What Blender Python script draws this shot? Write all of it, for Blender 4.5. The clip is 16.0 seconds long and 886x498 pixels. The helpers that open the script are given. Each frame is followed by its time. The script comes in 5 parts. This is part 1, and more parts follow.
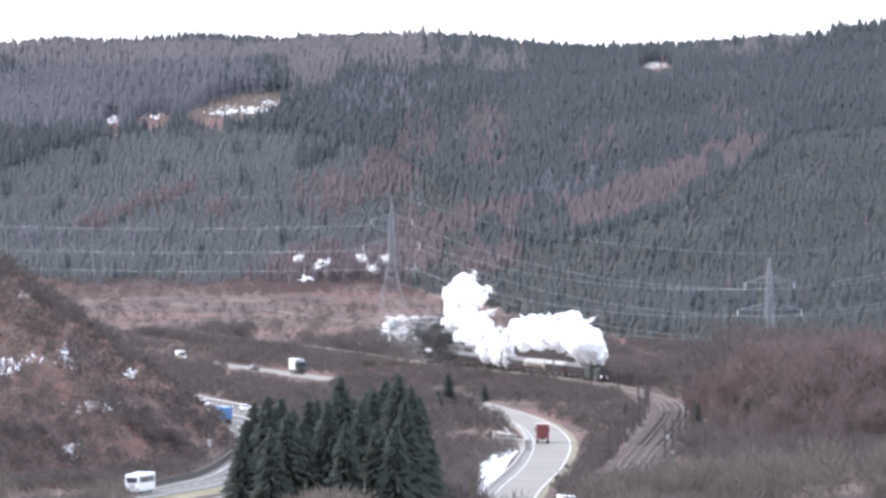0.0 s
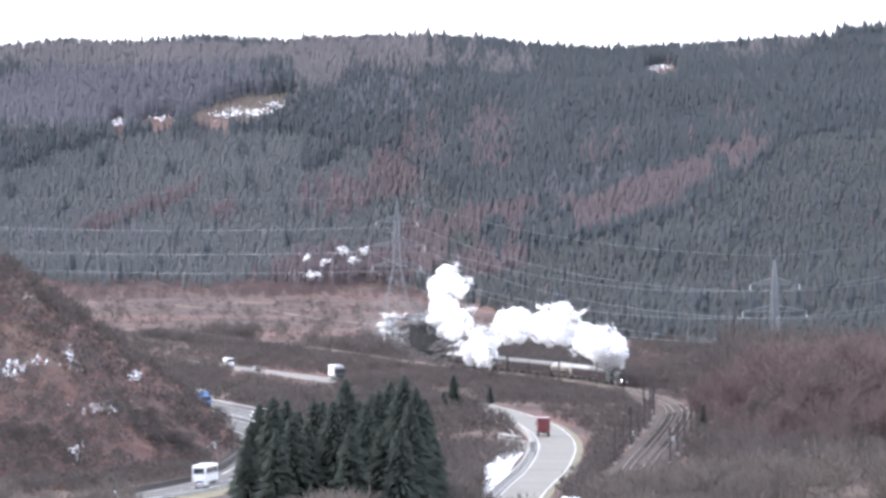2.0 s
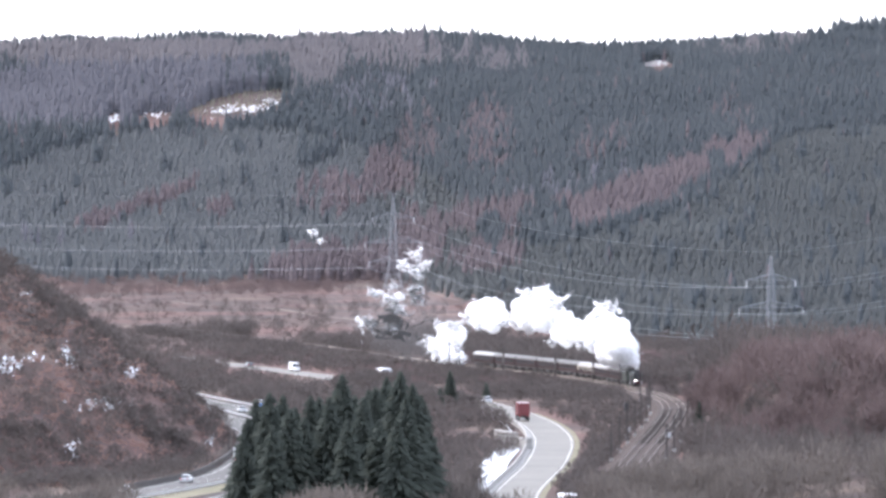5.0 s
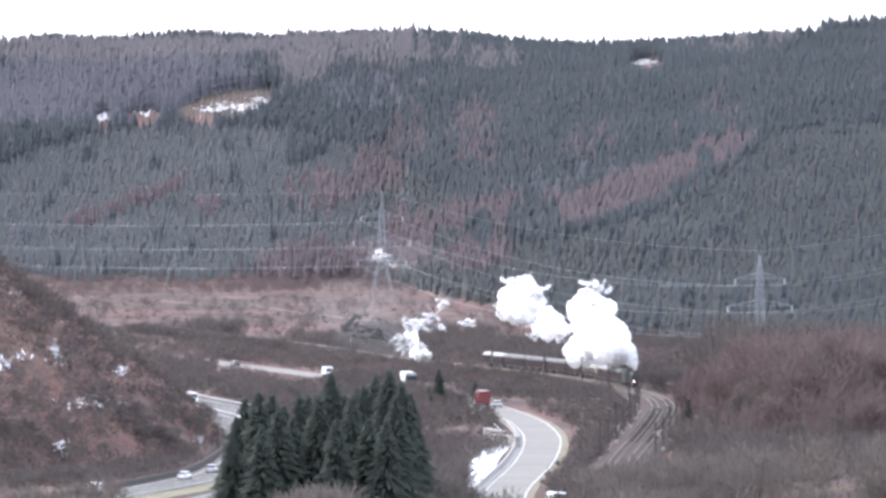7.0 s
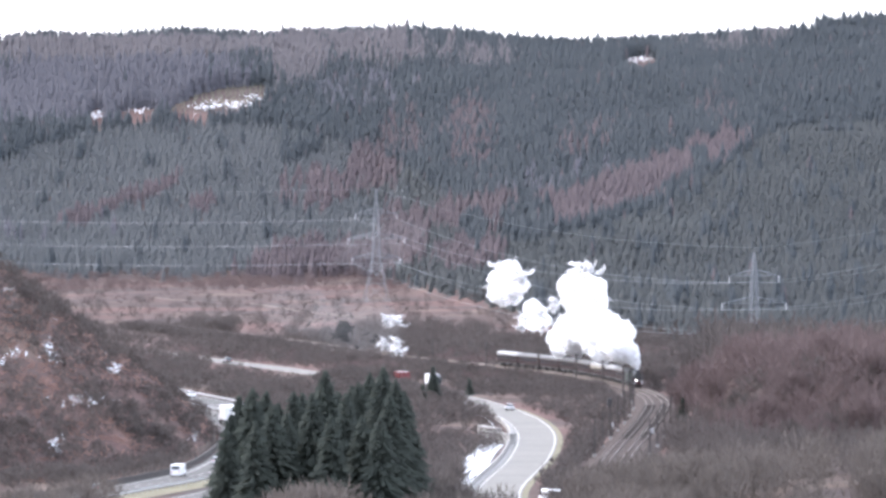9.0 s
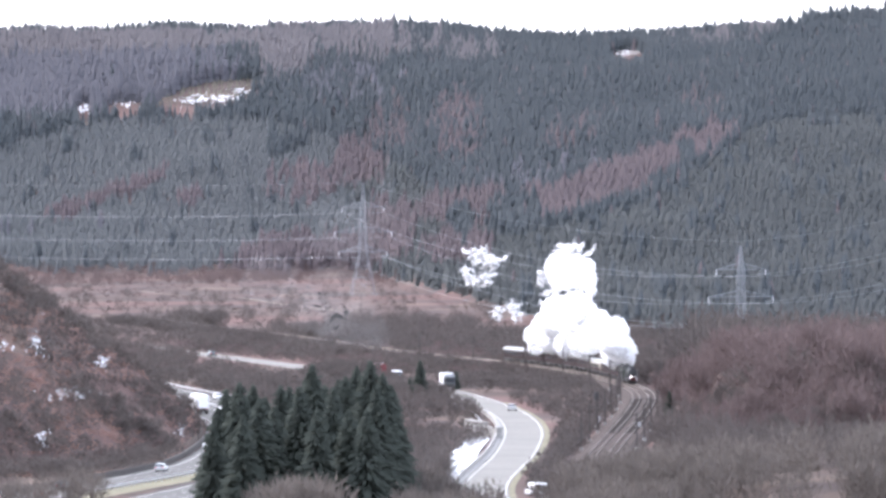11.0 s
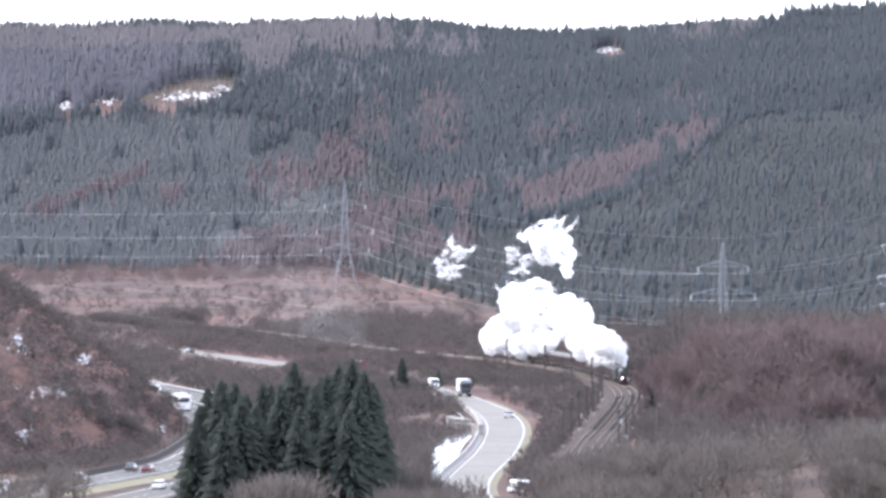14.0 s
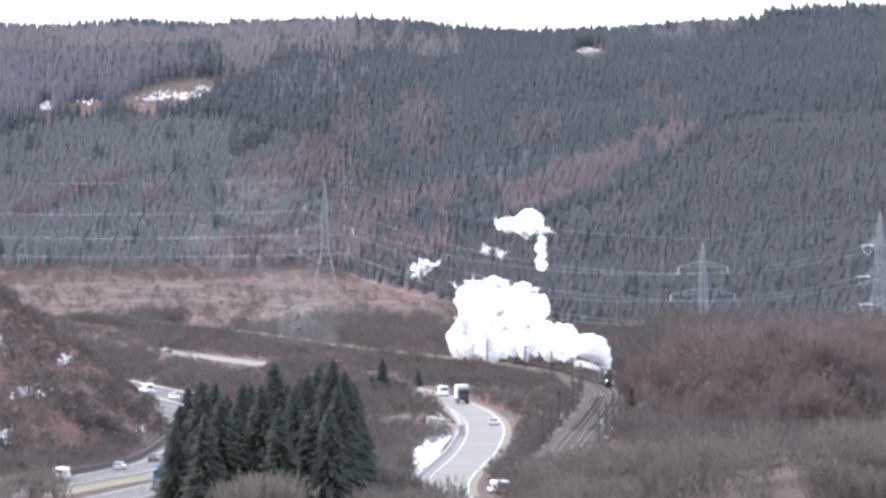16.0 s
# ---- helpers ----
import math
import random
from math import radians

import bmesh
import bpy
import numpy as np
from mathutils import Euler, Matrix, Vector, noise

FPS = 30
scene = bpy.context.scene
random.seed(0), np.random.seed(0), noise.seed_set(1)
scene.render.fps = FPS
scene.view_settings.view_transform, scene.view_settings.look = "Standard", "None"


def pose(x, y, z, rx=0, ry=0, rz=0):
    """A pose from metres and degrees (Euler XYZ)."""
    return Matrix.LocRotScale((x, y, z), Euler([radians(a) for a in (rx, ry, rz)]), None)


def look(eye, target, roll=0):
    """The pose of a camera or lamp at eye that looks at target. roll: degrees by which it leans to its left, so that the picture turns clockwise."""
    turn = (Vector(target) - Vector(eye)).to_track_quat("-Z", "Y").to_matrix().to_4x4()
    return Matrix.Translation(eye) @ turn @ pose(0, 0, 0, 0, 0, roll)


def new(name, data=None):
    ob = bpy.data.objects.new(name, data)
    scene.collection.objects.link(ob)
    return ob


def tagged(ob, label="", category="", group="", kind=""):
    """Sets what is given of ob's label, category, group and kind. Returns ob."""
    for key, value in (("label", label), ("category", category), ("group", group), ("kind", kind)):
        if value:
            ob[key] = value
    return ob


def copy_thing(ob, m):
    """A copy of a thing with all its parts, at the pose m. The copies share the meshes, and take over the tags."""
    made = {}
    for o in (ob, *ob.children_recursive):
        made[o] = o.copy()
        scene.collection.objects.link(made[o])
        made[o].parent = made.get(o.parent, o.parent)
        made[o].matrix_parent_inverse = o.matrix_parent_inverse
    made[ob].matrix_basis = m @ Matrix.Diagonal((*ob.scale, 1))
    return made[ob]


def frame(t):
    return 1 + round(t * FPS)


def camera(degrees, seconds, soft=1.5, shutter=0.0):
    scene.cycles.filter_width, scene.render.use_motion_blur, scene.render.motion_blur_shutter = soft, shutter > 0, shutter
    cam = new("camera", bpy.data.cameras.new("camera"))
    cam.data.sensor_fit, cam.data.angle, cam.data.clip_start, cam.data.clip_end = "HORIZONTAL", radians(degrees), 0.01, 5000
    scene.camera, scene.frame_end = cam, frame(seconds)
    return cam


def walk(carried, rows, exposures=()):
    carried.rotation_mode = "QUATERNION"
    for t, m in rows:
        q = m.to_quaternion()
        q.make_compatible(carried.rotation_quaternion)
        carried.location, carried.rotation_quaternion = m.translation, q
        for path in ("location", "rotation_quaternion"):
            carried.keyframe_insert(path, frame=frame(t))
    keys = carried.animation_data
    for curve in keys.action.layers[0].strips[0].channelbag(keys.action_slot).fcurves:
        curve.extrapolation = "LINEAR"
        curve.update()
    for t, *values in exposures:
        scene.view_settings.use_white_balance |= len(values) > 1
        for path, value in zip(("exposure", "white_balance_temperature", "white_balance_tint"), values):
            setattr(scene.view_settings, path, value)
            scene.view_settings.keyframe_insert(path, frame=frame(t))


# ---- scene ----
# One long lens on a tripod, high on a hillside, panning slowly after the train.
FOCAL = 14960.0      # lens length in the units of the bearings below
EYE = Vector((0.0, 0.0, 66.0))


def sight(b, d, dist):
    """The point at that distance up the valley whose bearing and dip from the tripod are b, d (784 is straight ahead, 216 is level)."""
    return Vector(((b - 784.0) / FOCAL * dist, dist, EYE.z - (d - 216.0) / FOCAL * dist))


def floor_at(b, d, z=0.0):
    """The point of the valley floor (or of height z) on that bearing and dip."""
    return sight(b, d, (EYE.z - z) * FOCAL / (d - 216.0))


cam = camera(6.0, 16.0, soft=3.2)
# seconds, pan, tilt, lean
PAN = [
    (0.0, 0.0, 0.0, 0.0), (0.5, 1.5, -1.1, 0.0), (1.0, 7.5, -1.0, 0.0), (1.5, 8.5, 1.7, 0.0), (2.0, 9.1, 3.2, 0.0),
    (2.5, 10.2, 0.5, 0.0), (3.0, 8.2, -3.5, 0.0), (3.5, 6.4, -3.9, 0.0), (4.0, 8.0, -3.4, -0.01), (6.5, -11.0, -3.1, -0.05),
    (7.0, -17.0, -5.9, -0.04), (7.5, -22.8, -8.6, -0.04), (8.0, -26.0, -11.9, -0.05), (8.5, -29.1, -12.1, -0.06),
    (9.0, -27.3, -10.9, -0.07), (11.5, -55.0, -25.7, -0.08), (12.0, -56.7, -28.0, -0.085), (12.5, -60.0, -27.6, -0.09),
    (13.0, -64.3, -28.1, -0.1), (13.5, -71.7, -28.1, -0.1), (14.0, -82.5, -26.7, -0.1), (14.5, -93.4, -26.6, -0.1),
    (15.0, -102.6, -25.1, -0.1), (15.5, -110.9, -24.2, -0.09), (16.0, -117.9, -26.5, -0.09),
]
walk(cam, [(t, look(EYE, sight(784 - p, 441 - q, 1000.0), r)) for t, p, q, r in PAN], [(0.0, 1.33, 6010, 16), (8.0, 1.37, 6000, 16), (12.0, 1.46, 5980, 17), (16.0, 1.40, 5980, 17)])

# ---- light ----
SUN_WAY = Vector((-0.74, 0.34, 0.60)).normalized()   # towards the sun: ahead and to the left, fairly high
world = bpy.data.worlds.new("hazy_sky")
scene.world = world
world.use_nodes = True
wn, wl = world.node_tree.nodes, world.node_tree.links
sky = wn.new("ShaderNodeTexSky")
sky.sky_type, sky.sun_disc = "NISHITA", False
sky.sun_elevation = math.asin(SUN_WAY.z)
sky.sun_rotation = math.atan2(SUN_WAY.x, SUN_WAY.y)
sky.air_density, sky.dust_density, sky.ozone_density = 1.0, 1.5, 1.0
wl.new(sky.outputs[0], wn["Background"].inputs[0])
wn["Background"].inputs[1].default_value = 0.08
veil = wn.new("ShaderNodeBackground")      # thin white cloud over the whole sky
veil.inputs[0].default_value, veil.inputs[1].default_value = (0.95, 0.97, 1.0, 1), 0.86
both = wn.new("ShaderNodeAddShader")
wl.new(wn["Background"].outputs[0], both.inputs[0])
wl.new(veil.outputs[0], both.inputs[1])
wl.new(both.outputs[0], wn["World Output"].inputs[0])
sun = new("sun", bpy.data.lights.new("sun", "SUN"))
sun.data.energy, sun.data.angle, sun.data.color = 1.9, radians(0.6), (1.0, 0.94, 0.86)
sun.matrix_world = look((0, 0, 300), Vector((0, 0, 300)) - SUN_WAY)


# ---- materials ----
def material(name, low, high, scale=1.0, rough=0.9, metal=0.0, bump=0.0, fine=6.0, island=False, obj=False, spec=0.3, through_light=0.0, vary=0.5):
    """A two-scale mottled surface between two colours; island or obj adds a random shade for each piece."""
    m = bpy.data.materials.new(name)
    m.use_nodes = True
    n, l = m.node_tree.nodes, m.node_tree.links
    p = n["Principled BSDF"]
    co = n.new("ShaderNodeTexCoord")
    big, small = n.new("ShaderNodeTexNoise"), n.new("ShaderNodeTexNoise")
    big.inputs["Scale"].default_value, small.inputs["Scale"].default_value = scale, scale * fine
    big.inputs["Detail"].default_value, small.inputs["Detail"].default_value = 4, 3
    for x in (big, small):
        l.new(co.outputs["Object"], x.inputs["Vector"])
    mix = n.new("ShaderNodeMath")
    mix.operation = "ADD"
    l.new(big.outputs[0], mix.inputs[0])
    l.new(small.outputs[0], mix.inputs[1])
    last = mix
    if island or obj:
        src = n.new("ShaderNodeNewGeometry" if island else "ShaderNodeObjectInfo")
        add = n.new("ShaderNodeMath")
        add.operation = "MULTIPLY_ADD"
        add.inputs[1].default_value = vary
        l.new(src.outputs["Random Per Island" if island else "Random"], add.inputs[0])
        l.new(mix.outputs[0], add.inputs[2])
        last = add
    top = 1.3 + (vary if island or obj else 0.0)
    ramp = n.new("ShaderNodeMapRange")
    ramp.inputs[1].default_value, ramp.inputs[2].default_value = 0.7, top
    l.new(last.outputs[0], ramp.inputs[0])
    col = n.new("ShaderNodeMix")
    col.data_type = "RGBA"
    col.inputs[6].default_value, col.inputs[7].default_value = (*low, 1), (*high, 1)
    l.new(ramp.outputs[0], col.inputs[0])
    l.new(col.outputs[2], p.inputs["Base Color"])
    p.inputs["Roughness"].default_value, p.inputs["Metallic"].default_value = rough, metal
    p.inputs["Specular IOR Level"].default_value = spec
    if bump:
        b = n.new("ShaderNodeBump")
        b.inputs["Distance"].default_value = bump
        l.new(mix.outputs[0], b.inputs["Height"])
        l.new(b.outputs[0], p.inputs["Normal"])
    if through_light:
        tr, ms = n.new("ShaderNodeBsdfTranslucent"), n.new("ShaderNodeMixShader")
        l.new(col.outputs[2], tr.inputs[0])
        ms.inputs[0].default_value = through_light
        l.new(p.outputs[0], ms.inputs[1])
        l.new(tr.outputs[0], ms.inputs[2])
        l.new(ms.outputs[0], n["Material Output"].inputs[0])
    return m


# Far spruce: the raised, bluish base colour carries the distance haze.
HAZY_SPRUCE = material("hazy_spruce_needles", (0.088, 0.100, 0.108), (0.114, 0.125, 0.132), 0.012, island=True, spec=0.05, through_light=0.5, vary=0.12)
STRAW = material("olive_grass", (0.17, 0.165, 0.13), (0.25, 0.24, 0.19), 0.03, island=True, spec=0.05, through_light=0.4)
# Lower plantations: grey-green, with distance haze mixed into the base colour.
HAZY_LOW_SPRUCE = material("hazy_grey_green_needles", (0.104, 0.111, 0.112), (0.132, 0.139, 0.139), 0.012, island=True, spec=0.05, through_light=0.52, vary=0.12)
# Haze over the upper-left hillside, painted as a paler purplish tree colour.
HAZE_STAND = material("haze_purple_stand", (0.146, 0.146, 0.164), (0.184, 0.180, 0.198), 0.012, island=True, spec=0.05, through_light=0.5, vary=0.12)
# Young plantations, lightened to paint in the haze on the left slope.
HAZY_YOUNG_SPRUCE = material("hazy_young_needles", (0.152, 0.161, 0.165), (0.172, 0.180, 0.182), 0.010, island=True, spec=0.05, through_light=0.55, vary=0.10)
# Pale bare stands, made paler still by haze put into the colour.
PALE_HAZY_STAND = material("pale_hazy_bare_stand", (0.170, 0.160, 0.168), (0.222, 0.207, 0.210), 0.015, island=True, spec=0.05, through_light=0.5, vary=0.15)
LARCH = material("larch_twigs", (0.140, 0.119, 0.126), (0.186, 0.155, 0.160), 0.015, island=True, spec=0.05, through_light=0.48, vary=0.15)
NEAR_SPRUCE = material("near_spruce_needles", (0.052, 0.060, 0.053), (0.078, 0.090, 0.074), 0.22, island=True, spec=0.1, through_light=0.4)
TWIGS = material("bare_twigs", (0.070, 0.061, 0.058), (0.120, 0.104, 0.096), 0.04, island=True, spec=0.1, through_light=0.3)
RED_TWIGS = material("reddish_birch_twigs", (0.092, 0.072, 0.070), (0.160, 0.119, 0.113), 0.04, island=True, spec=0.1, through_light=0.3)
BRACKEN = material("dead_bracken", (0.21, 0.138, 0.120), (0.36, 0.235, 0.200), 0.03, island=True, spec=0.1, through_light=0.3)
PALE_TWIGS = material("pale_straw_twigs", (0.094, 0.082, 0.075), (0.158, 0.136, 0.120), 0.05, island=True, spec=0.1, through_light=0.3)
BARK = material("bark", (0.05, 0.042, 0.036), (0.12, 0.10, 0.085), 2.0, bump=0.02)


def moor_material():
    """Winter moor: grey heather, red bracken and straw in drifts, with fine grain."""
    m = material("moor_grass", (0.060, 0.047, 0.043), (0.118, 0.086, 0.077), 0.012, fine=14.0, bump=0.4, spec=0.03)
    n, l = m.node_tree.nodes, m.node_tree.links
    p = n["Principled BSDF"]
    last = p.inputs["Base Color"].links[0].from_socket
    co = n.new("ShaderNodeTexCoord")
    for colour, scale, low, high, most in (((0.066, 0.057, 0.056), 0.021, 0.50, 0.60, 0.8), ((0.165, 0.128, 0.104), 0.034, 0.55, 0.66, 0.75), ((0.135, 0.083, 0.074), 0.013, 0.50, 0.62, 0.7)):
        drift, ramp, mix = n.new("ShaderNodeTexNoise"), n.new("ShaderNodeMapRange"), n.new("ShaderNodeMix")
        drift.inputs["Scale"].default_value, drift.inputs["Detail"].default_value = scale, 6
        drift.inputs["Distortion"].default_value = 0.6
        l.new(co.outputs["Object"], drift.inputs["Vector"])
        ramp.inputs[1].default_value, ramp.inputs[2].default_value, ramp.inputs[4].default_value = low, high, most
        l.new(drift.outputs[0], ramp.inputs[0])
        mix.data_type = "RGBA"
        l.new(ramp.outputs[0], mix.inputs[0])
        l.new(last, mix.inputs[6])
        mix.inputs[7].default_value = (*colour, 1)
        last = mix.outputs[2]
    l.new(last, p.inputs["Base Color"])
    return m


MOOR = moor_material()


# ---- shapes ----
def mesh_object(name, verts, faces, mat, parent=None, label="", smooth=False):
    me = bpy.data.meshes.new(name)
    me.from_pydata([tuple(v) for v in verts], [], [tuple(f) for f in faces])
    me.materials.append(mat)
    if smooth:
        me.polygons.foreach_set("use_smooth", [True] * len(me.polygons))
    me.update()
    ob = new(name, me)
    ob.parent = parent
    if label:
        ob["label"] = label
    return ob


def tri_object(name, verts, tris, mat, parent=None):
    """A mesh from numpy arrays of vertices and triangles."""
    me = bpy.data.meshes.new(name)
    me.vertices.add(len(verts))
    me.vertices.foreach_set("co", np.ascontiguousarray(verts, dtype=np.float32).ravel())
    me.loops.add(len(tris) * 3)
    me.loops.foreach_set("vertex_index", np.ascontiguousarray(tris, dtype=np.int32).ravel())
    me.polygons.add(len(tris))
    me.polygons.foreach_set("loop_start", np.arange(0, len(tris) * 3, 3, dtype=np.int32))
    me.polygons.foreach_set("loop_total", np.full(len(tris), 3, dtype=np.int32))
    me.materials.append(mat)
    me.update(calc_edges=True)
    ob = new(name, me)
    ob.parent = parent
    return ob


def part(name, bm, mat, parent, label=""):
    """Links a bmesh as one mesh object under a thing or a part."""
    me = bpy.data.meshes.new(name)
    bm.to_mesh(me)
    bm.free()
    me.materials.append(mat)
    ob = new(name, me)
    ob.parent = parent
    if label:
        ob["label"] = label
    return ob


def box(bm, x0, x1, y0, y1, z0, z1, bevel=0.0):
    r = bmesh.ops.create_cube(bm, size=1.0)
    for v in r["verts"]:
        v.co = Vector(((x0 + x1) / 2 + v.co.x * (x1 - x0), (y0 + y1) / 2 + v.co.y * (y1 - y0), (z0 + z1) / 2 + v.co.z * (z1 - z0)))
    if bevel:
        edges = list({e for v in r["verts"] for e in v.link_edges})
        bmesh.ops.bevel(bm, geom=edges, offset=bevel, segments=2, affect="EDGES", profile=0.6)
    return bm


def tube(bm, p, q, r0, r1=None, sides=8):
    p, q = Vector(p), Vector(q)
    m = Matrix.Translation((p + q) / 2) @ (q - p).to_track_quat("Z", "Y").to_matrix().to_4x4()
    bmesh.ops.create_cone(bm, cap_ends=True, segments=sides, radius1=r0, radius2=r0 if r1 is None else r1, depth=(q - p).length, matrix=m)
    return bm


def spline(points, step=4.0):
    """A smooth line through points, cut at even steps."""
    pts = [Vector(p) for p in points]
    pts = [pts[0] * 2 - pts[1]] + pts + [pts[-1] * 2 - pts[-2]]
    fine = []
    for a, b, c, d in zip(pts, pts[1:], pts[2:], pts[3:]):
        for i in range(24):
            s = i / 24
            fine.append(0.5 * ((2 * b) + (c - a) * s + (2 * a - 5 * b + 4 * c - d) * s * s + (3 * b - a - 3 * c + d) * s ** 3))
    fine.append(pts[-2])
    run = [0.0]
    for a, b in zip(fine, fine[1:]):
        run.append(run[-1] + (b - a).length)
    out, total = [], run[-1]
    xs = np.arange(0, total, step)
    arr = np.array([tuple(p) for p in fine])
    return [Vector([np.interp(s, run, arr[:, k]) for k in range(3)]) for s in xs]


class Line:
    """A line on the ground that things follow: place and heading at a run along it."""

    def __init__(self, points, step=2.0):
        self.p = np.array([tuple(v) for v in spline(points, step)])
        self.s = np.arange(len(self.p)) * step

    def at(self, s, off=0.0, up=0.0):
        lo, hi = self.s[0], self.s[-1]
        c = min(max(s, lo), hi)
        q = Vector([np.interp(c, self.s, self.p[:, k]) for k in range(3)])
        a = Vector([np.interp(max(c - 3, lo), self.s, self.p[:, k]) for k in range(3)])
        b = Vector([np.interp(min(c + 3, hi), self.s, self.p[:, k]) for k in range(3)])
        d = (b - a).normalized()
        q += d * (s - c)
        side = Vector((d.y, -d.x, 0)).normalized()   # to the right of the way
        return q + side * off + Vector((0, 0, up)), d

    def near(self, b, d, off=0.0):
        """The run at which the line passes that bearing and dip."""
        way = np.gradient(self.p, axis=0)
        way /= np.linalg.norm(way[:, :2], axis=1)[:, None]
        x, y, z = self.p[:, 0] + way[:, 1] * off, self.p[:, 1] - way[:, 0] * off, self.p[:, 2]
        e = (x / y * FOCAL + 784 - b) ** 2 + ((EYE.z - z) / y * FOCAL + 216 - d) ** 2
        return float(self.s[int(np.argmin(e))])

    def ribbon(self, s0, s1, o0, o1, up, step=4.0):
        verts, faces = [], []
        for i, s in enumerate(np.arange(s0, s1 + 0.01, step)):
            verts += [self.at(s, o0, up)[0], self.at(s, o1, up)[0]]
            if i:
                k = 2 * i
                faces.append((k - 2, k - 1, k + 1, k))
        return verts, faces


# ---- lie of the land ----
def smooth(a, b, x):
    t = np.clip((x - a) / (b - a), 0, 1)
    return t * t * (3 - 2 * t)


RIDGE_B = [-200, 0, 100, 210, 350, 500, 740, 860, 960, 1060, 1200, 1400, 1568, 1700, 1900]
RIDGE_D = [90, 84, 73, 79, 68, 63, 56, 63, 75, 80, 73, 60, 46, 44, 40]


# the foot of the forest, by bearing: it comes nearer towards the pylons by the railway
BASE_B = [-300, 700, 800, 900, 1000, 1100, 1250, 2000]
BASE_Y = [3390, 3360, 3060, 2860, 2640, 2490, 2420, 2400]


def ripple(x, y, size, seed=0.0):
    return (np.sin(x / size + 1.7 * seed) * np.cos(y / (size * 1.9) + seed) + 0.6 * np.sin((x * 0.6 + y * 0.35) / size * 1.7 + seed * 2.3)
            + 0.4 * np.sin((x * 1.3 - y * 0.22) / size * 2.1 + seed))


def land(x, y):
    """Height of the ground."""
    x, y = np.asarray(x, float), np.asarray(y, float)
    b = x / np.maximum(y, 100) * FOCAL + 784
    # the forested hill across the valley
    ridge_d = np.interp(b, RIDGE_B, RIDGE_D) + np.interp(b, [330, 520, 1350, 1500], [4, 20, 24, 30])
    top_y = 4300.0
    top = EYE.z + (216 - ridge_d) / FOCAL * top_y
    base = np.interp(b, BASE_B, BASE_Y) + 12 * np.sin(x / 37)
    t = np.clip((y - base) / (top_y - base), 0, 1)
    prof = 0.75 * t + 0.25 * smooth(0, 1, t)
    hill = prof * top + 2.5 * ripple(x, y, 60, 2.0) * smooth(0.05, 0.3, t) * (1 - smooth(0.85, 1.0, t))
    hill = np.where(y > top_y, top - (y - top_y) * 0.02, hill)
    z = np.where(y > base, hill, 0.0)
    # the moor rises a little towards the hill
    z = z + 0.8 * smooth(2450, 2700, y) * ripple(x, y, 70, 0.5) * np.where(y > base, 0, smooth(0, 150, base - y))
    # the spur with the scree
    ex, ey = np.abs(x + 126) / 82, np.abs(y - 1722) / 215
    r = (ex ** 2.6 + ey ** 2.6) ** (1 / 2.6)
    z = z + 62 * np.clip(1 - r, 0, 1) ** 0.95 * (1 + 0.035 * ripple(x, y, 12, 1.0))
    # the wooded knoll beside the railway
    r = np.hypot((x - 84) / np.where(x < 84, 34, 62), (y - 1755) / 120)
    z = z + 12.5 * smooth(0, 1, (1.1 - r) * 1.5) * (1 + 0.10 * np.sin(x / 7.0) * np.sin(y / 31.0))
    # a low rise in front of it
    r = np.hypot((x - 74) / 58, (y - 1338) / 60)
    z = z + 8 * smooth(0, 1, 1.25 - r)
    # the hillside on which the tripod stands
    z = np.maximum(z, 64.4 - np.maximum(y - 2, 0) * 0.085)
    return z


def ground_grid():
    ys = np.concatenate([np.linspace(-60, 1200, 24), np.linspace(1230, 2100, 110), np.linspace(2120, 3300, 60), np.linspace(3320, 4400, 70), np.linspace(4450, 4900, 6)])
    xs = np.concatenate([np.linspace(-1800, -330, 10), np.linspace(-300, -40, 84), np.linspace(-34, 330, 66), np.linspace(380, 1800, 10)])
    gx, gy = np.meshgrid(xs, ys)
    gz = land(gx, gy)
    v = np.stack([gx, gy, gz], -1).reshape(-1, 3)
    nx, ny = len(xs), len(ys)
    i = np.arange((ny - 1) * nx).reshape(ny - 1, nx)[:, :-1].ravel()
    tris = np.concatenate([np.stack([i, i + 1, i + nx + 1], 1), np.stack([i, i + nx + 1, i + nx], 1)])
    ob = tri_object("ground", v, tris, MOOR)
    ob.data.polygons.foreach_set("use_smooth", [True] * len(ob.data.polygons))
    return tagged(ob, "brown winter moor grass and heather on the valley floor", "ground", kind="structure")


ground = ground_grid()


# ---- plants ----
def cone_tree(rng, sides=6, tiers=3):
    """A small conifer one metre high: ragged stacked skirts."""
    v, f = [], []
    for k in range(tiers):
        z0, z1 = 0.06 + 0.27 * k, min(1.0, 0.52 + 0.27 * k) if k < tiers - 1 else 1.0
        r = 0.19 * (1 - 0.27 * k)
        tip = len(v)
        v.append((rng.uniform(-0.01, 0.01), rng.uniform(-0.01, 0.01), z1))
        for i in range(sides):
            a = 2 * math.pi * (i + rng.uniform(-0.2, 0.2)) / sides
            q = r * rng.uniform(0.65, 1.2)
            v.append((q * math.cos(a), q * math.sin(a), z0 + rng.uniform(-0.05, 0.05)))
        for i in range(sides):
            f.append((tip, tip + 1 + i, tip + 1 + (i + 1) % sides))
    return np.array(v), np.array(f)


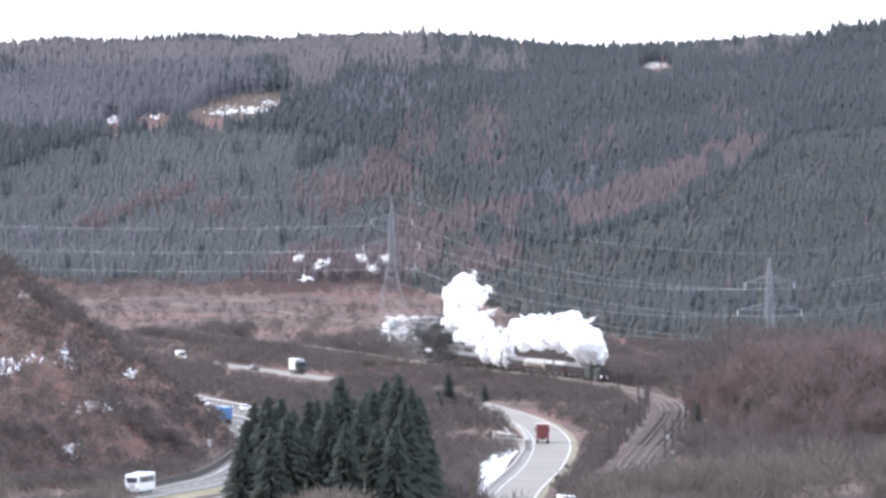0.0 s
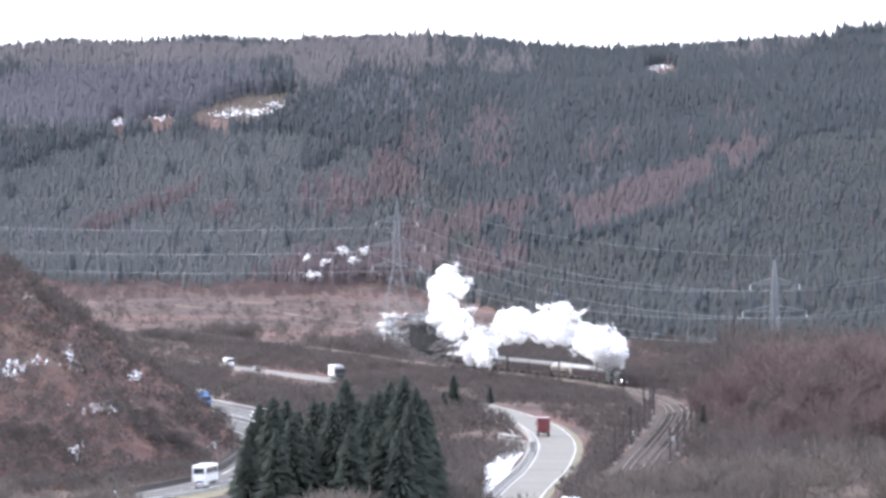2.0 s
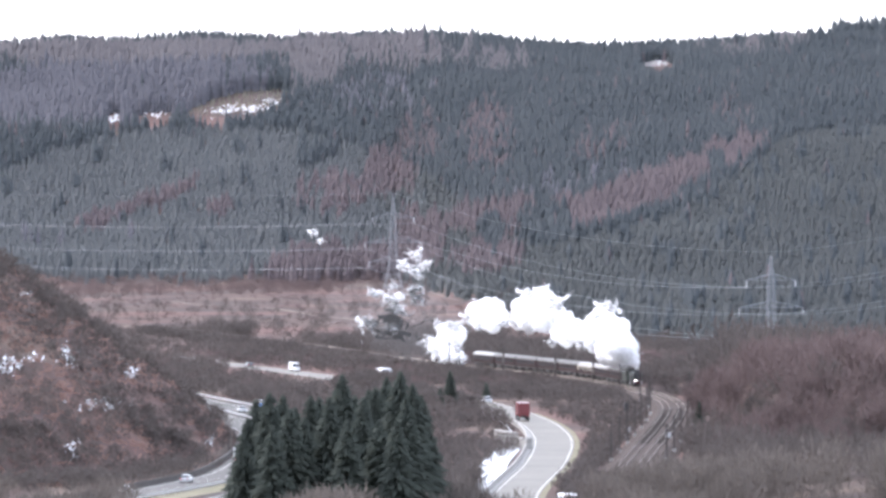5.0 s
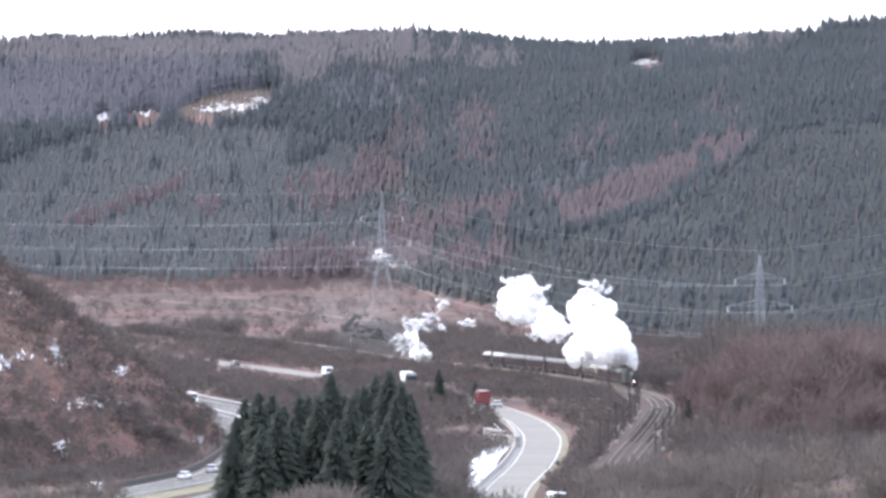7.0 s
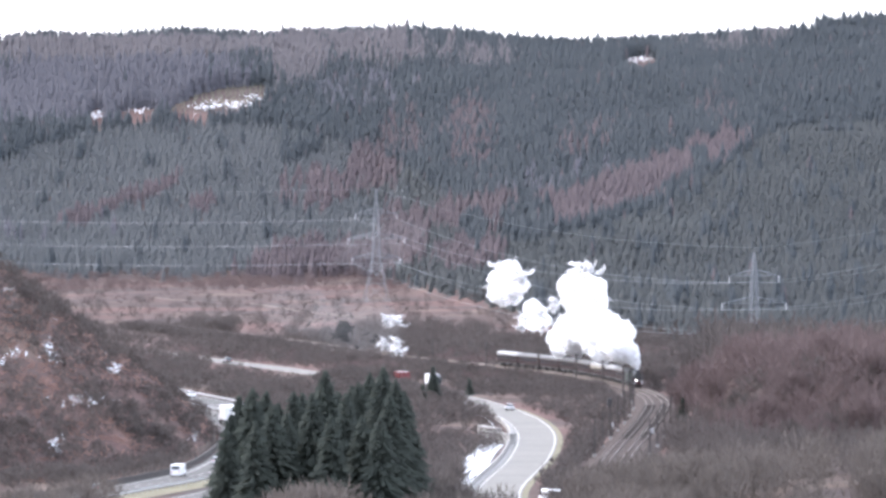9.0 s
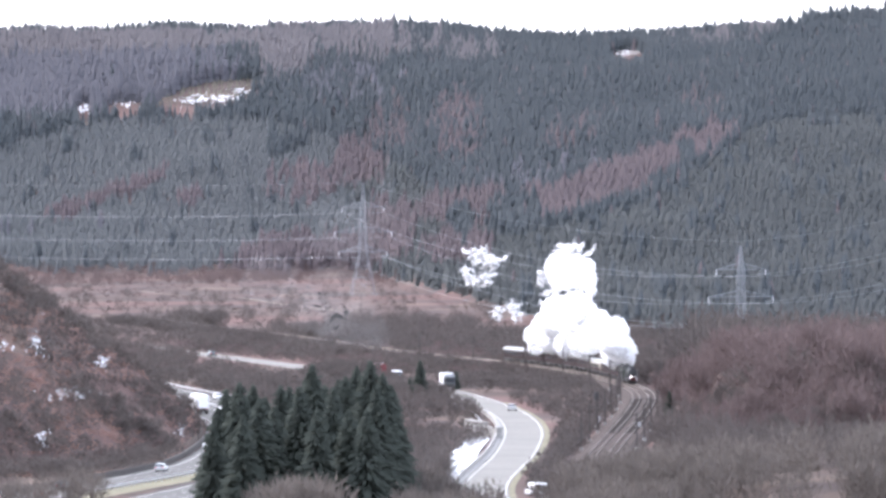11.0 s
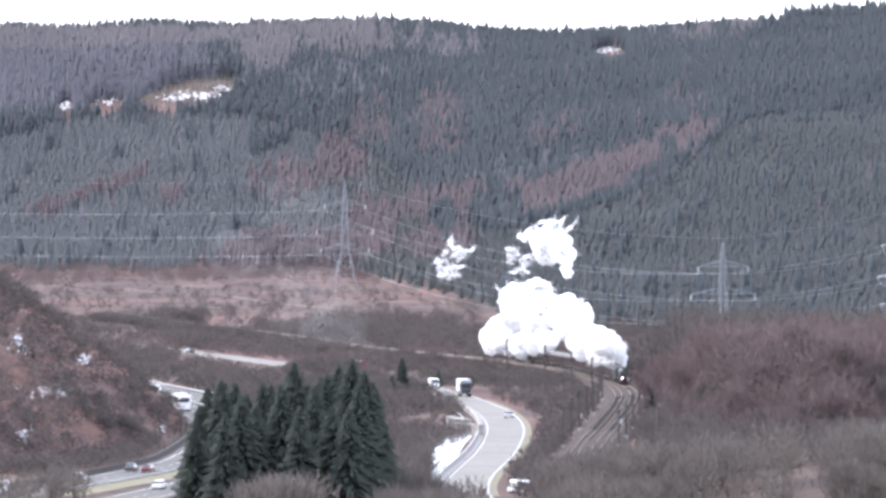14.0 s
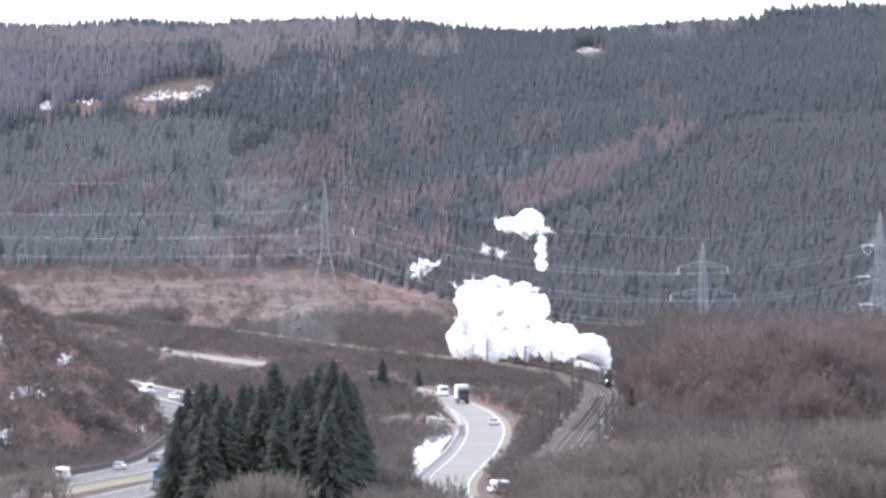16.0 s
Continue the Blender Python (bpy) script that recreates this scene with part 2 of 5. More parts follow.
def twig_bush(rng, blades=50, spread=0.5, tall=1.0, thin=0.02):
    """A bare bush or tree crown one metre high: many thin upward blades."""
    v, f = [], []
    for _ in range(blades):
        a, q = rng.uniform(0, 2 * math.pi), spread * math.sqrt(rng.uniform(0, 1))
        zmax = tall * math.sqrt(max(0.05, 1 - (q / spread) ** 2 * 0.75)) * rng.uniform(0.7, 1.0)
        z0 = zmax * rng.uniform(0.0, 0.65)
        ln = rng.uniform(0.15, 0.4)
        lean = Vector((math.cos(a) * q * 0.5 + rng.uniform(-0.15, 0.15), math.sin(a) * q * 0.5 + rng.uniform(-0.15, 0.15), 1)).normalized()
        p = Vector((math.cos(a) * q, math.sin(a) * q, z0))
        t = p + lean * min(ln, zmax - z0 + 0.05)
        w = Vector((rng.uniform(-1, 1), rng.uniform(-1, 1), 0)).normalized() * thin * rng.uniform(0.6, 1.6)
        k = len(v)
        v += [tuple(p - w), tuple(p + w), tuple(t)]
        f.append((k, k + 1, k + 2))
    return np.array(v), np.array(f)


def round_crown(rng, blades=130, wide=0.42, low=0.22, thin=0.02):
    """A leafless crown one metre high: fine twigs pointing outwards through an uneven ellipsoid, over a forked stem."""
    v, f = [], []
    mid, up = Vector((0, 0, 0.5 + low / 2)), (1 - low) / 2
    lobes = [(Vector((rng.uniform(-1, 1), rng.uniform(-1, 1), rng.uniform(-0.4, 1))).normalized(), rng.uniform(-0.25, 0.3)) for _ in range(7)]
    for k in range(blades):
        d = Vector((rng.gauss(0, 1), rng.gauss(0, 1), rng.gauss(0.25, 1))).normalized()
        swell = 1 + sum(g * max(0, d.dot(c)) ** 4 for c, g in lobes)
        q = rng.uniform(0.25, 1.0) ** 0.5 * swell
        tip = mid + Vector((d.x * wide, d.y * wide, d.z * up)) * q
        root = tip - (d * 0.6 + Vector((0, 0, 0.55)) + Vector((rng.uniform(-1, 1), rng.uniform(-1, 1), rng.uniform(-1, 1))) * 0.45).normalized() * rng.uniform(0.1, 0.24)
        w = Vector((rng.uniform(-1, 1), rng.uniform(-1, 1), rng.uniform(-0.4, 0.4))).normalized() * thin * rng.uniform(0.5, 1.5)
        n = len(v)
        v += [tuple(root - w), tuple(root + w), tuple(tip)]
        f.append((n, n + 1, n + 2))
    for k in range(6):
        a = rng.uniform(0, 6.283)
        n = len(v)
        v += [(-0.012, 0, 0), (0.012, 0, 0), (0.22 * math.cos(a), 0.22 * math.sin(a), rng.uniform(0.5, 0.8))]
        f.append((n, n + 1, n + 2))
    return np.array(v), np.array(f)


def scatter(name, templates, places, sizes, mat, rng, wide=(0.8, 1.25)):
    """One object of many copies of small plants, each turned and sized by chance."""
    vs, fs, n = [], [], 0
    for (x, y, z), h in zip(places, sizes):
        tv, tf = templates[rng.randrange(len(templates))]
        a, w = rng.uniform(0, 6.283), h * rng.uniform(*wide)
        c, s = math.cos(a) * w, math.sin(a) * w
        o = np.empty_like(tv)
        o[:, 0], o[:, 1], o[:, 2] = tv[:, 0] * c - tv[:, 1] * s + x, tv[:, 0] * s + tv[:, 1] * c + y, tv[:, 2] * h + z
        vs.append(o)
        fs.append(tf + n)
        n += len(tv)
    return tri_object(name, np.concatenate(vs), np.concatenate(fs), mat)


rng = random.Random(7)
CONES = [cone_tree(rng) for _ in range(8)]


# ---- the forest on the hill ----
# stands by bearing and dip: centre, half sizes, tilt
LARCH_SPOTS = [(1265, 275, 85, 26, -0.35, 1.0), (1160, 318, 115, 30, -0.4, 1.0), (1040, 362, 110, 26, -0.25, 1.0), (900, 372, 110, 24, -0.05, 0.9), (860, 235, 55, 55, 0.0, 0.55), (745, 240, 50, 45, 0.0, 0.5),
               (690, 290, 60, 50, -0.2, 0.55), (590, 330, 70, 35, -0.1, 0.5), (545, 455, 90, 34, -0.2, 0.75), (650, 465, 75, 48, -0.2, 0.9), (740, 410, 45, 50, 0.2, 0.7), (860, 440, 60, 25, 0.0, 0.7),
               (300, 325, 42, 11, -0.4, 0.8), (225, 352, 42, 10, -0.3, 0.8), (165, 378, 36, 10, -0.2, 0.7), (385, 352, 26, 14, 0.0, 0.4), (1060, 255, 60, 25, -0.3, 0.45), (1290, 192, 45, 24, 0.2, 0.45)]
PALE_SPOTS = [(555, 95, 62, 55, 0.0, 0.9), (690, 85, 110, 30, 0.05, 0.7), (230, 84, 330, 24, -0.02, 0.95), (870, 100, 100, 24, 0.1, 0.5), (1330, 80, 110, 18, -0.1, 0.5)]
# where trees take the colour lightened for haze
HAZE_SPOTS = [(170, 150, 300, 60, -0.1, 0.9), (660, 160, 110, 50, 0.0, 0.45), (80, 420, 200, 50, 0.0, 0.35), (1010, 330, 120, 40, -0.2, 0.4)]
SPRUCE_SPOTS = [(960, 388, 50, 32, 0.0, 1.0), (868, 400, 24, 24, 0.0, 1.0), (1262, 280, 18, 22, 0.0, 1.0), (535, 175, 42, 30, 0.0, 1.0), (560, 262, 40, 12, -0.4, 0.8)]
CLEARINGS = [(424, 182, 98, 29, -0.18), (1160, 116, 36, 19, 0.0), (200, 212, 15, 24, 0.0), (272, 204, 40, 17, -0.12)]
# the upper edge of the young plantations, by bearing
YOUNG_B = [-200, 0, 190, 340, 500, 620, 760, 900, 1050, 1250, 1400, 1568, 1800]
YOUNG_D = [300, 275, 222, 205, 212, 240, 300, 398, 402, 335, 222, 205, 205]


def stand(b, d, spots):
    return any(((b - cx) / w) ** 2 + ((d - cy - k * (b - cx)) / h) ** 2 < 1 for cx, cy, w, h, k in spots)


def share(b, d, spots):
    """How much of a kind of tree stands at a bearing and dip: full in the middle of its strokes, thinning out to their edges."""
    most = 0.0
    for cx, cy, w, h, k, full in spots:
        e = ((b - cx) / w) ** 2 + ((d - cy - k * (b - cx)) / h) ** 2
        if e < 1.7:
            most = max(most, full * (1 - max(0.0, e - 0.35) / 1.35))
    return most


def forest():
    r = random.Random(11)
    kinds = {"dark": [], "young": [], "red": [], "pale": [], "hazed": [], "sapling": [], "low": []}
    for y in np.concatenate([np.arange(2400.0, 3300.0, 6.5), np.arange(3300.0, 4325.0, 5.4)]):
        n = int((0.119 * y + 32) / 2.05)
        xs = -0.056 * y - 16 + 2.05 * np.arange(n) + np.array([r.uniform(-1.3, 1.3) for _ in range(n)])
        ys = y + np.array([r.uniform(-2.6, 2.6) for _ in range(n)])
        zs = land(xs, ys)
        bears = xs / ys * FOCAL + 784
        feet = np.interp(bears, BASE_B, BASE_Y) + 12 * np.sin(xs / 37) + 14 * np.sin(xs / 7.0)
        dips = 216 + (EYE.z - zs - 8) / ys * FOCAL
        for px, py, z, bear, foot, dip in zip(xs, ys, zs, bears, feet, dips):
            if py < foot + r.uniform(0, 40):
                continue
            if stand(bear, dip + 14, CLEARINGS):
                if stand(bear, dip + 14, CLEARINGS[:1]) and dip + 14 < 186 - 0.18 * (bear - 428):
                    kinds["sapling"].append((px, py, z, dip))
                continue
            drift = noise.noise(Vector((bear / 26, dip / 30, 3.0))) + 0.5 * noise.noise(Vector((bear / 9, dip / 20, 7.0)))
            wd = dip + 12 * drift
            red = 0.0 if share(bear, dip, SPRUCE_SPOTS) > 0.5 else share(bear, wd, LARCH_SPOTS)
            pale = share(bear, wd, PALE_SPOTS)
            if red + 0.3 * drift > r.uniform(0.18, 0.7):
                kind = "red"
            elif pale + 0.35 * drift > r.uniform(0.3, 0.7):
                kind = "pale"
            elif wd > np.interp(bear, YOUNG_B, YOUNG_D) and share(bear, dip, SPRUCE_SPOTS) < 0.5 and drift < 0.5:
                # only the left part takes the colour lightened for haze
                kind = "young" if bear < 720 + 160 * drift else "low"
            elif share(bear, wd, HAZE_SPOTS) + 0.35 * drift > r.uniform(0.3, 0.7):
                kind = "hazed"
            else:
                kind = "dark" if r.random() > 0.03 else "red"
            kinds[kind].append((px, py, z, dip))
    looks = (("dark", "spruce_forest", HAZY_SPRUCE, (7.6, 10.8), "dense dark blue-green spruce plantation covering the far hillside, haze in its colour"),
             ("young", "young_spruce_forest", HAZY_YOUNG_SPRUCE, (4.8, 6.2), "even grey-green young spruce plantation on the far hillside, lightened for haze"),
             ("low", "low_spruce_forest", HAZY_LOW_SPRUCE, (5.2, 6.8), "even dark green spruce plantation on the lower hillside, haze in its colour"),
             ("red", "larch_forest", LARCH, (7.0, 10.0), "bare reddish brown larch stands among the spruce"),
             ("hazed", "leafless_forest", HAZE_STAND, (7.4, 10.5), "trees below the hilltop, coloured paler purplish grey in place of haze"),
             ("sapling", "clearing_saplings", STRAW, (1.5, 2.6), "olive grass and saplings in a forest clearing"),
             ("pale", "bare_forest", PALE_HAZY_STAND, (7.4, 11.0), "pale grey leafless stands along the hilltop, lightened further for haze"))
    for kind, name, mat, (low, high), label in looks:
        size = []
        for px, py, z, dip in kinds[kind]:
            h = r.uniform(low, high) * (1.3 if r.random() < 0.04 else 1.0) * (1 + 0.18 * math.sin(px / 31 + 2) * math.sin(py / 47))
            if py > 4230:
                h *= 0.6 if px < -75 else 0.8 if px < 195 else r.uniform(0.9, 1.5)
            size.append(h)
        a = np.array(kinds[kind])[:, :3] - (0, 0, 0.4)
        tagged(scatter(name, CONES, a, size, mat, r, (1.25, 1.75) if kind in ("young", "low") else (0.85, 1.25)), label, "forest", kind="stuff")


forest()

# ---- roads and railway ----
ASPHALT = material("worn_asphalt", (0.07, 0.067, 0.062), (0.118, 0.112, 0.102), 0.05, rough=0.75, fine=20, spec=0.1)
# Old road: worn asphalt, its base colour raised to paint in sun glare.
OLD_ASPHALT = material("glare_paled_worn_asphalt", (0.105, 0.097, 0.082), (0.168, 0.155, 0.131), 0.05, rough=0.65, fine=20, spec=0.2)
WORN_PAINT = material("worn_road_paint", (0.30, 0.29, 0.27), (0.62, 0.60, 0.57), 0.25, rough=0.6, fine=9)
VERGE = material("verge_grass", (0.105, 0.098, 0.06), (0.18, 0.16, 0.10), 0.1, bump=0.1)
PAINT = material("road_paint", (0.68, 0.67, 0.64), (0.82, 0.81, 0.78), 0.4, rough=0.5)
STEEL = material("galvanised_steel", (0.42, 0.43, 0.44), (0.62, 0.63, 0.64), 1.5, rough=0.45, metal=0.7)
BALLAST = material("ballast", (0.050, 0.042, 0.039), (0.098, 0.080, 0.072), 0.4, fine=12, bump=0.06, spec=0.02)
RAIL = material("rail_steel", (0.13, 0.10, 0.085), (0.24, 0.205, 0.18), 1.0, rough=0.55, metal=0.6)

OLD_ROAD = Line([floor_at(b, d) for b, d in ((180, 622), (300, 636), (411, 650), (500, 661), (580, 672), (656, 683), (746, 697), (830, 714), (880, 727), (920, 741), (952, 756), (972, 774), (977, 792),
                                             (970, 812), (957, 832), (934, 854), (918, 870), (908, 888), (912, 910), (935, 945))])
MOTORWAY = Line([floor_at(b, d) for b, d in ((-60, 664), (100, 686), (220, 706), (345, 735), (395, 747), (432, 758), (458, 770), (472, 787), (466, 806), (440, 827), (402, 846), (350, 858), (300, 868), (220, 882), (100, 904), (-60, 935))])
BACK_WAY = Line([floor_at(b, d) for b, d in ((-20, 650), (150, 675), (270, 698), (340, 713), (385, 722), (432, 732), (478, 746), (518, 764), (545, 790), (548, 820), (520, 850), (450, 877), (370, 896), (250, 924), (100, 962), (-100, 1015))])
RAILWAY = Line([floor_at(b, d, 1.2) for b, d in ((300, 585), (420, 600), (560, 617), (735, 642), (900, 660), (1000, 671), (1061, 680), (1110, 690), (1150, 702), (1178, 713), (1190, 726), (1187, 740),
                                                (1172, 762), (1152, 786), (1137, 803), (1118, 826), (1098, 855))])


def road(name, line, halfwidths, label, edges=(), dashes=(), up=0.12, mat=ASPHALT, paint=PAINT):
    end = line.s[-1]
    v, f = line.ribbon(0, end, halfwidths[0], halfwidths[1], up)
    ob = tagged(mesh_object(name, v, f, mat), label, "road", kind="structure")
    for o in edges:
        v, f = line.ribbon(0, end, o - 0.1, o + 0.1, up + 0.01)
        mesh_object("edge_line", v, f, paint, ob)
    for o in dashes:
        vs, fs = [], []
        for s in np.arange(0, end - 10, 9.0):
            a, b = line.ribbon(s, s + 4.0, o - 0.1, o + 0.1, up + 0.01)
            fs += [tuple(i + len(vs) for i in q) for q in b]
            vs += a
        mesh_object("lane_line", vs, fs, paint, ob)
    return ob


road("old_road", OLD_ROAD, (-4.2, 4.2), "worn two-lane asphalt road winding through the valley, sun glare in its pale colour", (-3.7, 3.7), (), mat=OLD_ASPHALT, paint=WORN_PAINT)
road("motorway_away", MOTORWAY, (-5.4, 5.6), "wide grey motorway carriageway below the spur", (-4.0, 4.0), (0.0,), paint=WORN_PAINT)
road("motorway_back", BACK_WAY, (-5.4, 5.4), "wide grey motorway carriageway beside the median", (-4.0, 4.0), (0.0,), paint=WORN_PAINT)


def railway():
    end = RAILWAY.s[-1]
    verts, faces = [], []
    cross = [(-6.4, -1.3), (-3.9, 0.0), (3.9, 0.0), (6.4, -1.3)]
    for i, s in enumerate(np.arange(0, end, 4.0)):
        for o, z in cross:
            verts.append(RAILWAY.at(s, o, z)[0])
        if i:
            k = 4 * i
            faces += [(k - 4 + j, k - 3 + j, k + 1 + j, k + j) for j in range(3)]
    bed = tagged(mesh_object("railway_bed", verts, faces, BALLAST), "double railway track on brown stone ballast", "railway", kind="structure")
    for c in (-1.75, 1.75):
        for g in (-0.72, 0.72):
            vs, fs = [], []
            for i, s in enumerate(np.arange(0, end, 4.0)):
                vs += [RAILWAY.at(s, c + g - 0.05, 0.1)[0], RAILWAY.at(s, c + g - 0.05, 0.3)[0], RAILWAY.at(s, c + g + 0.05, 0.3)[0], RAILWAY.at(s, c + g + 0.05, 0.1)[0]]
                if i:
                    k = 4 * i
                    fs += [(k - 4 + j, k - 3 + j, k + 1 + j, k + j) for j in range(3)]
            mesh_object("rail", vs, fs, RAIL, bed)
    return bed


railway()


# ---- the clump of spruces ----
def spruce_meshes(seed, tall):
    r = random.Random(seed)
    v, f = [], []
    whorls = int(tall * 3.2)
    for k in range(whorls):
        t = k / whorls
        z = tall * (0.05 + 0.95 * t)
        reach = tall * 0.27 * (1 - t) ** 0.7 + 0.2
        for i in range(15):
            a = 2 * math.pi * (i + r.uniform(-0.5, 0.5)) / 15 + k * 0.7
            q, droop = reach * r.uniform(0.45, 1.2), r.uniform(0.05, 0.6)
            zj = z + r.uniform(-0.45, 0.45)
            d, side = Vector((math.cos(a), math.sin(a), 0)), Vector((-math.sin(a), math.cos(a), 0))
            prev = None
            for s, w in ((0.15, 0.32), (0.55, 0.5), (0.85, 0.36), (1.0, 0.04)):
                c = d * q * s + Vector((0, 0, zj - droop * q * s * s + r.uniform(-0.14, 0.14)))
                e = side * w * (0.28 + 0.08 * q) * r.uniform(0.5, 1.4)
                n = len(v)
                v += [tuple(c - e - Vector((0, 0, 0.35 * w))), tuple(c + Vector((0, 0, 0.12))), tuple(c + e - Vector((0, 0, 0.35 * w)))]
                if prev is not None:
                    for j in (0, 1):
                        f += [(prev + j, prev + j + 1, n + j + 1), (prev + j, n + j + 1, n + j)]
                prev = n
    return np.array(v), np.array(f)


def build_spruce(seed, tall):
    base = new("spruce_tree")
    v, f = spruce_meshes(seed, tall)
    tri_object("crown", v, f, NEAR_SPRUCE, base)
    part("trunk", tube(bmesh.new(), (0, 0, -1), (0, 0, tall * 0.97), tall * 0.016, 0.03, 7), BARK, base)
    return tagged(base, "tall dark green spruce in a dense clump", "tree", "clump of spruces")


def spruce_clump():
    kinds = [build_spruce(s, h) for s, h in ((1, 24.0), (2, 26.0), (3, 22.0), (4, 19.0))]
    # bearing and dip of each tip, distance, kind
    tips = [(603, 668, 1350, 1), (662, 690, 1362, 0), (681, 672, 1380, 1), (705, 662, 1352, 1), (727, 666, 1340, 0), (450, 712, 1352, 2), (474, 700, 1345, 0), (498, 704, 1372, 2),
            (520, 712, 1380, 3), (547, 706, 1360, 0), (562, 708, 1382, 2), (428, 776, 1335, 3), (580, 705, 1338, 2), (640, 700, 1335, 2), (755, 760, 1345, 3), (480, 760, 1322, 3), (590, 690, 1365, 2), (650, 684, 1372, 2), (716, 690, 1330, 2), (742, 705, 1362, 2), (435, 745, 1348, 3), (535, 735, 1335, 3), (668, 720, 1322, 3), (625, 705, 1376, 2), (510, 728, 1328, 2), (612, 730, 1318, 3), (700, 740, 1316, 3)]
    used = set()
    for i, (b, d, y, k) in enumerate(tips):
        p = sight(b, d, y)
        tall = (24.0, 26.0, 22.0, 19.0)[k]
        z = max(p.z - tall, float(land(p.x, p.y)) - 3.0)
        m = pose(p.x, p.y, min(z, float(land(p.x, p.y)) + 0.0) if z > land(p.x, p.y) else z, 0, 0, 47 * i)
        if k in used:
            copy_thing(kinds[k], m)
        else:
            kinds[k].matrix_basis = m
            used.add(k)


spruce_clump()


def lone_spruces():
    for seed, tall, b, d in ((8, 8.8, 794, 728), (9, 4.2, 858, 712), (12, 5.0, 776, 730), (10, 5.5, 1236, 780)):
        ob = build_spruce(seed, tall)
        p = floor_at(b, d)
        ob.matrix_basis = pose(p.x, p.y, float(land(p.x, p.y)) - 0.1, 0, 0, seed * 40)
        tagged(ob, "small lone dark spruce in the scrub", group="lone spruces")


lone_spruces()

# ---- bare woods and scrub ----
BUSHES = [round_crown(rng, 70, 0.62, 0.0, 0.045) for _ in range(8)]
TREES = [round_crown(rng, 150, 0.42, 0.2, 0.02) for _ in range(8)]
WOODY = [round_crown(rng, 120, 0.5, 0.04, 0.017) for _ in range(8)]
TUFTS = [twig_bush(rng, 30, 0.7, 1.0, 0.07) for _ in range(6)]


far_stretch = [q for q in OLD_ROAD.p if q[1] > 2080]
OPEN_B = [q[0] / q[1] * FOCAL + 784 for q in far_stretch]
OPEN_Y = [q[1] for q in far_stretch]


def blocked(x, y):
    """Roads, railway and river stay clear."""
    b = x / y * FOCAL + 784
    if 1486 < b < 1556 and 1280 < y < 1440:
        return True          # the cleared bank in the wood
    if 395 < b < 665 and 0 < np.interp(b, OPEN_B, OPEN_Y) - y < 105:
        return True          # the grass below the open stretch of the old road
    for line, reach in ((OLD_ROAD, 7.6), (MOTORWAY, 7.5), (BACK_WAY, 8.0), (RAILWAY, 6.5)):
        if np.min(np.hypot(line.p[:, 0] - x, line.p[:, 1] - y)) < reach:
            return True
    return False


def thicket(name, count, zone, tall, mat, templates, label, seed, category="bushes"):
    r = random.Random(seed)
    pts, size = [], []
    x0, x1, y0, y1 = zone
    while len(pts) < count:
        x, y = r.uniform(x0, x1), r.uniform(y0, y1)
        if noise.noise(Vector((x / 22, y / 60, seed))) < r.uniform(-0.5, 0.15) or blocked(x, y):
            count -= 0.3
            continue
        pts.append((x, y))
        size.append(r.uniform(*tall))
    a = np.array(pts)
    pts = np.column_stack([a, land(a[:, 0], a[:, 1]) - 0.2])
    return tagged(scatter(name, templates, pts, size, mat, r), label, category, kind="stuff")


thicket("valley_scrub", 10500, (-110, 150, 1640, 2500), (1.8, 4.6), TWIGS, BUSHES, "grey-brown leafless scrub along the valley floor", 21)
thicket("low_scrub", 3500, (-115, 150, 2100, 2370), (1.2, 3.0), RED_TWIGS, BUSHES, "low reddish scrub and dead bracken", 27)
thicket("moor_heather", 2600, (-170, 120, 2500, 3400), (0.6, 1.7), RED_TWIGS, TUFTS, "reddish heather tufts on the moor", 22)
thicket("moor_bushes", 320, (-160, 30, 2430, 3000), (2.0, 6.0), TWIGS, WOODY, "dark leafless bushes dotted over the moor", 28)
thicket("moor_copse", 70, (-76, -58, 2560, 2630), (4.0, 6.5), TWIGS, WOODY, "dark leafless copse on the moor", 41)
thicket("stream_scrub", 260, (-118, -62, 2590, 2660), (1.6, 3.4), TWIGS, WOODY, "dark scrub along a moorland stream", 42)
thicket("lineside_scrub", 360, (-44, 20, 2390, 2560), (3.0, 6.0), TWIGS, WOODY, "grey leafless scrub behind the railway", 43)
thicket("forest_edge_scrub", 700, (-190, 0, 3170, 3400), (2.0, 5.0), RED_TWIGS, WOODY, "reddish leafless scrub along the forest's foot", 44)
thicket("spur_scrub", 14000, (-200, -44, 1520, 1900), (0.5, 1.7), BRACKEN, TUFTS, "reddish dead bracken and scrub on the steep spur", 23)
thicket("spur_foot_scrub", 1100, (-140, -46, 1500, 1640), (2.0, 4.5), TWIGS, BUSHES, "grey leafless scrub at the foot of the spur", 29)
thicket("birch_wood", 820, (55, 128, 1640, 1860), (4.5, 11.0), RED_TWIGS, WOODY, "reddish bare birch wood on a knoll", 24, "wood")
thicket("spur_bushes", 480, (-120, -46, 1530, 1670), (1.5, 4.0), TWIGS, WOODY, "grey leafless bushes on the spur", 36)
thicket("far_wood", 260, (66, 128, 1965, 2090), (13.0, 19.0), TWIGS, WOODY, "purplish grey bare wood behind the knoll", 37, "wood")
thicket("far_right_wood", 200, (96, 160, 1540, 1660), (6.0, 9.0), TWIGS, TREES, "grey leafless wood at the field's edge", 38, "wood")
thicket("grey_wood", 420, (48, 130, 1540, 1700), (5.0, 9.0), TWIGS, WOODY, "grey leafless wood below the railway", 30, "wood")
thicket("foreground_scrub", 1700, (24.5, 122, 1285, 1400), (4.0, 9.0), PALE_TWIGS, WOODY, "pale brown leafless scrub in a band", 25)
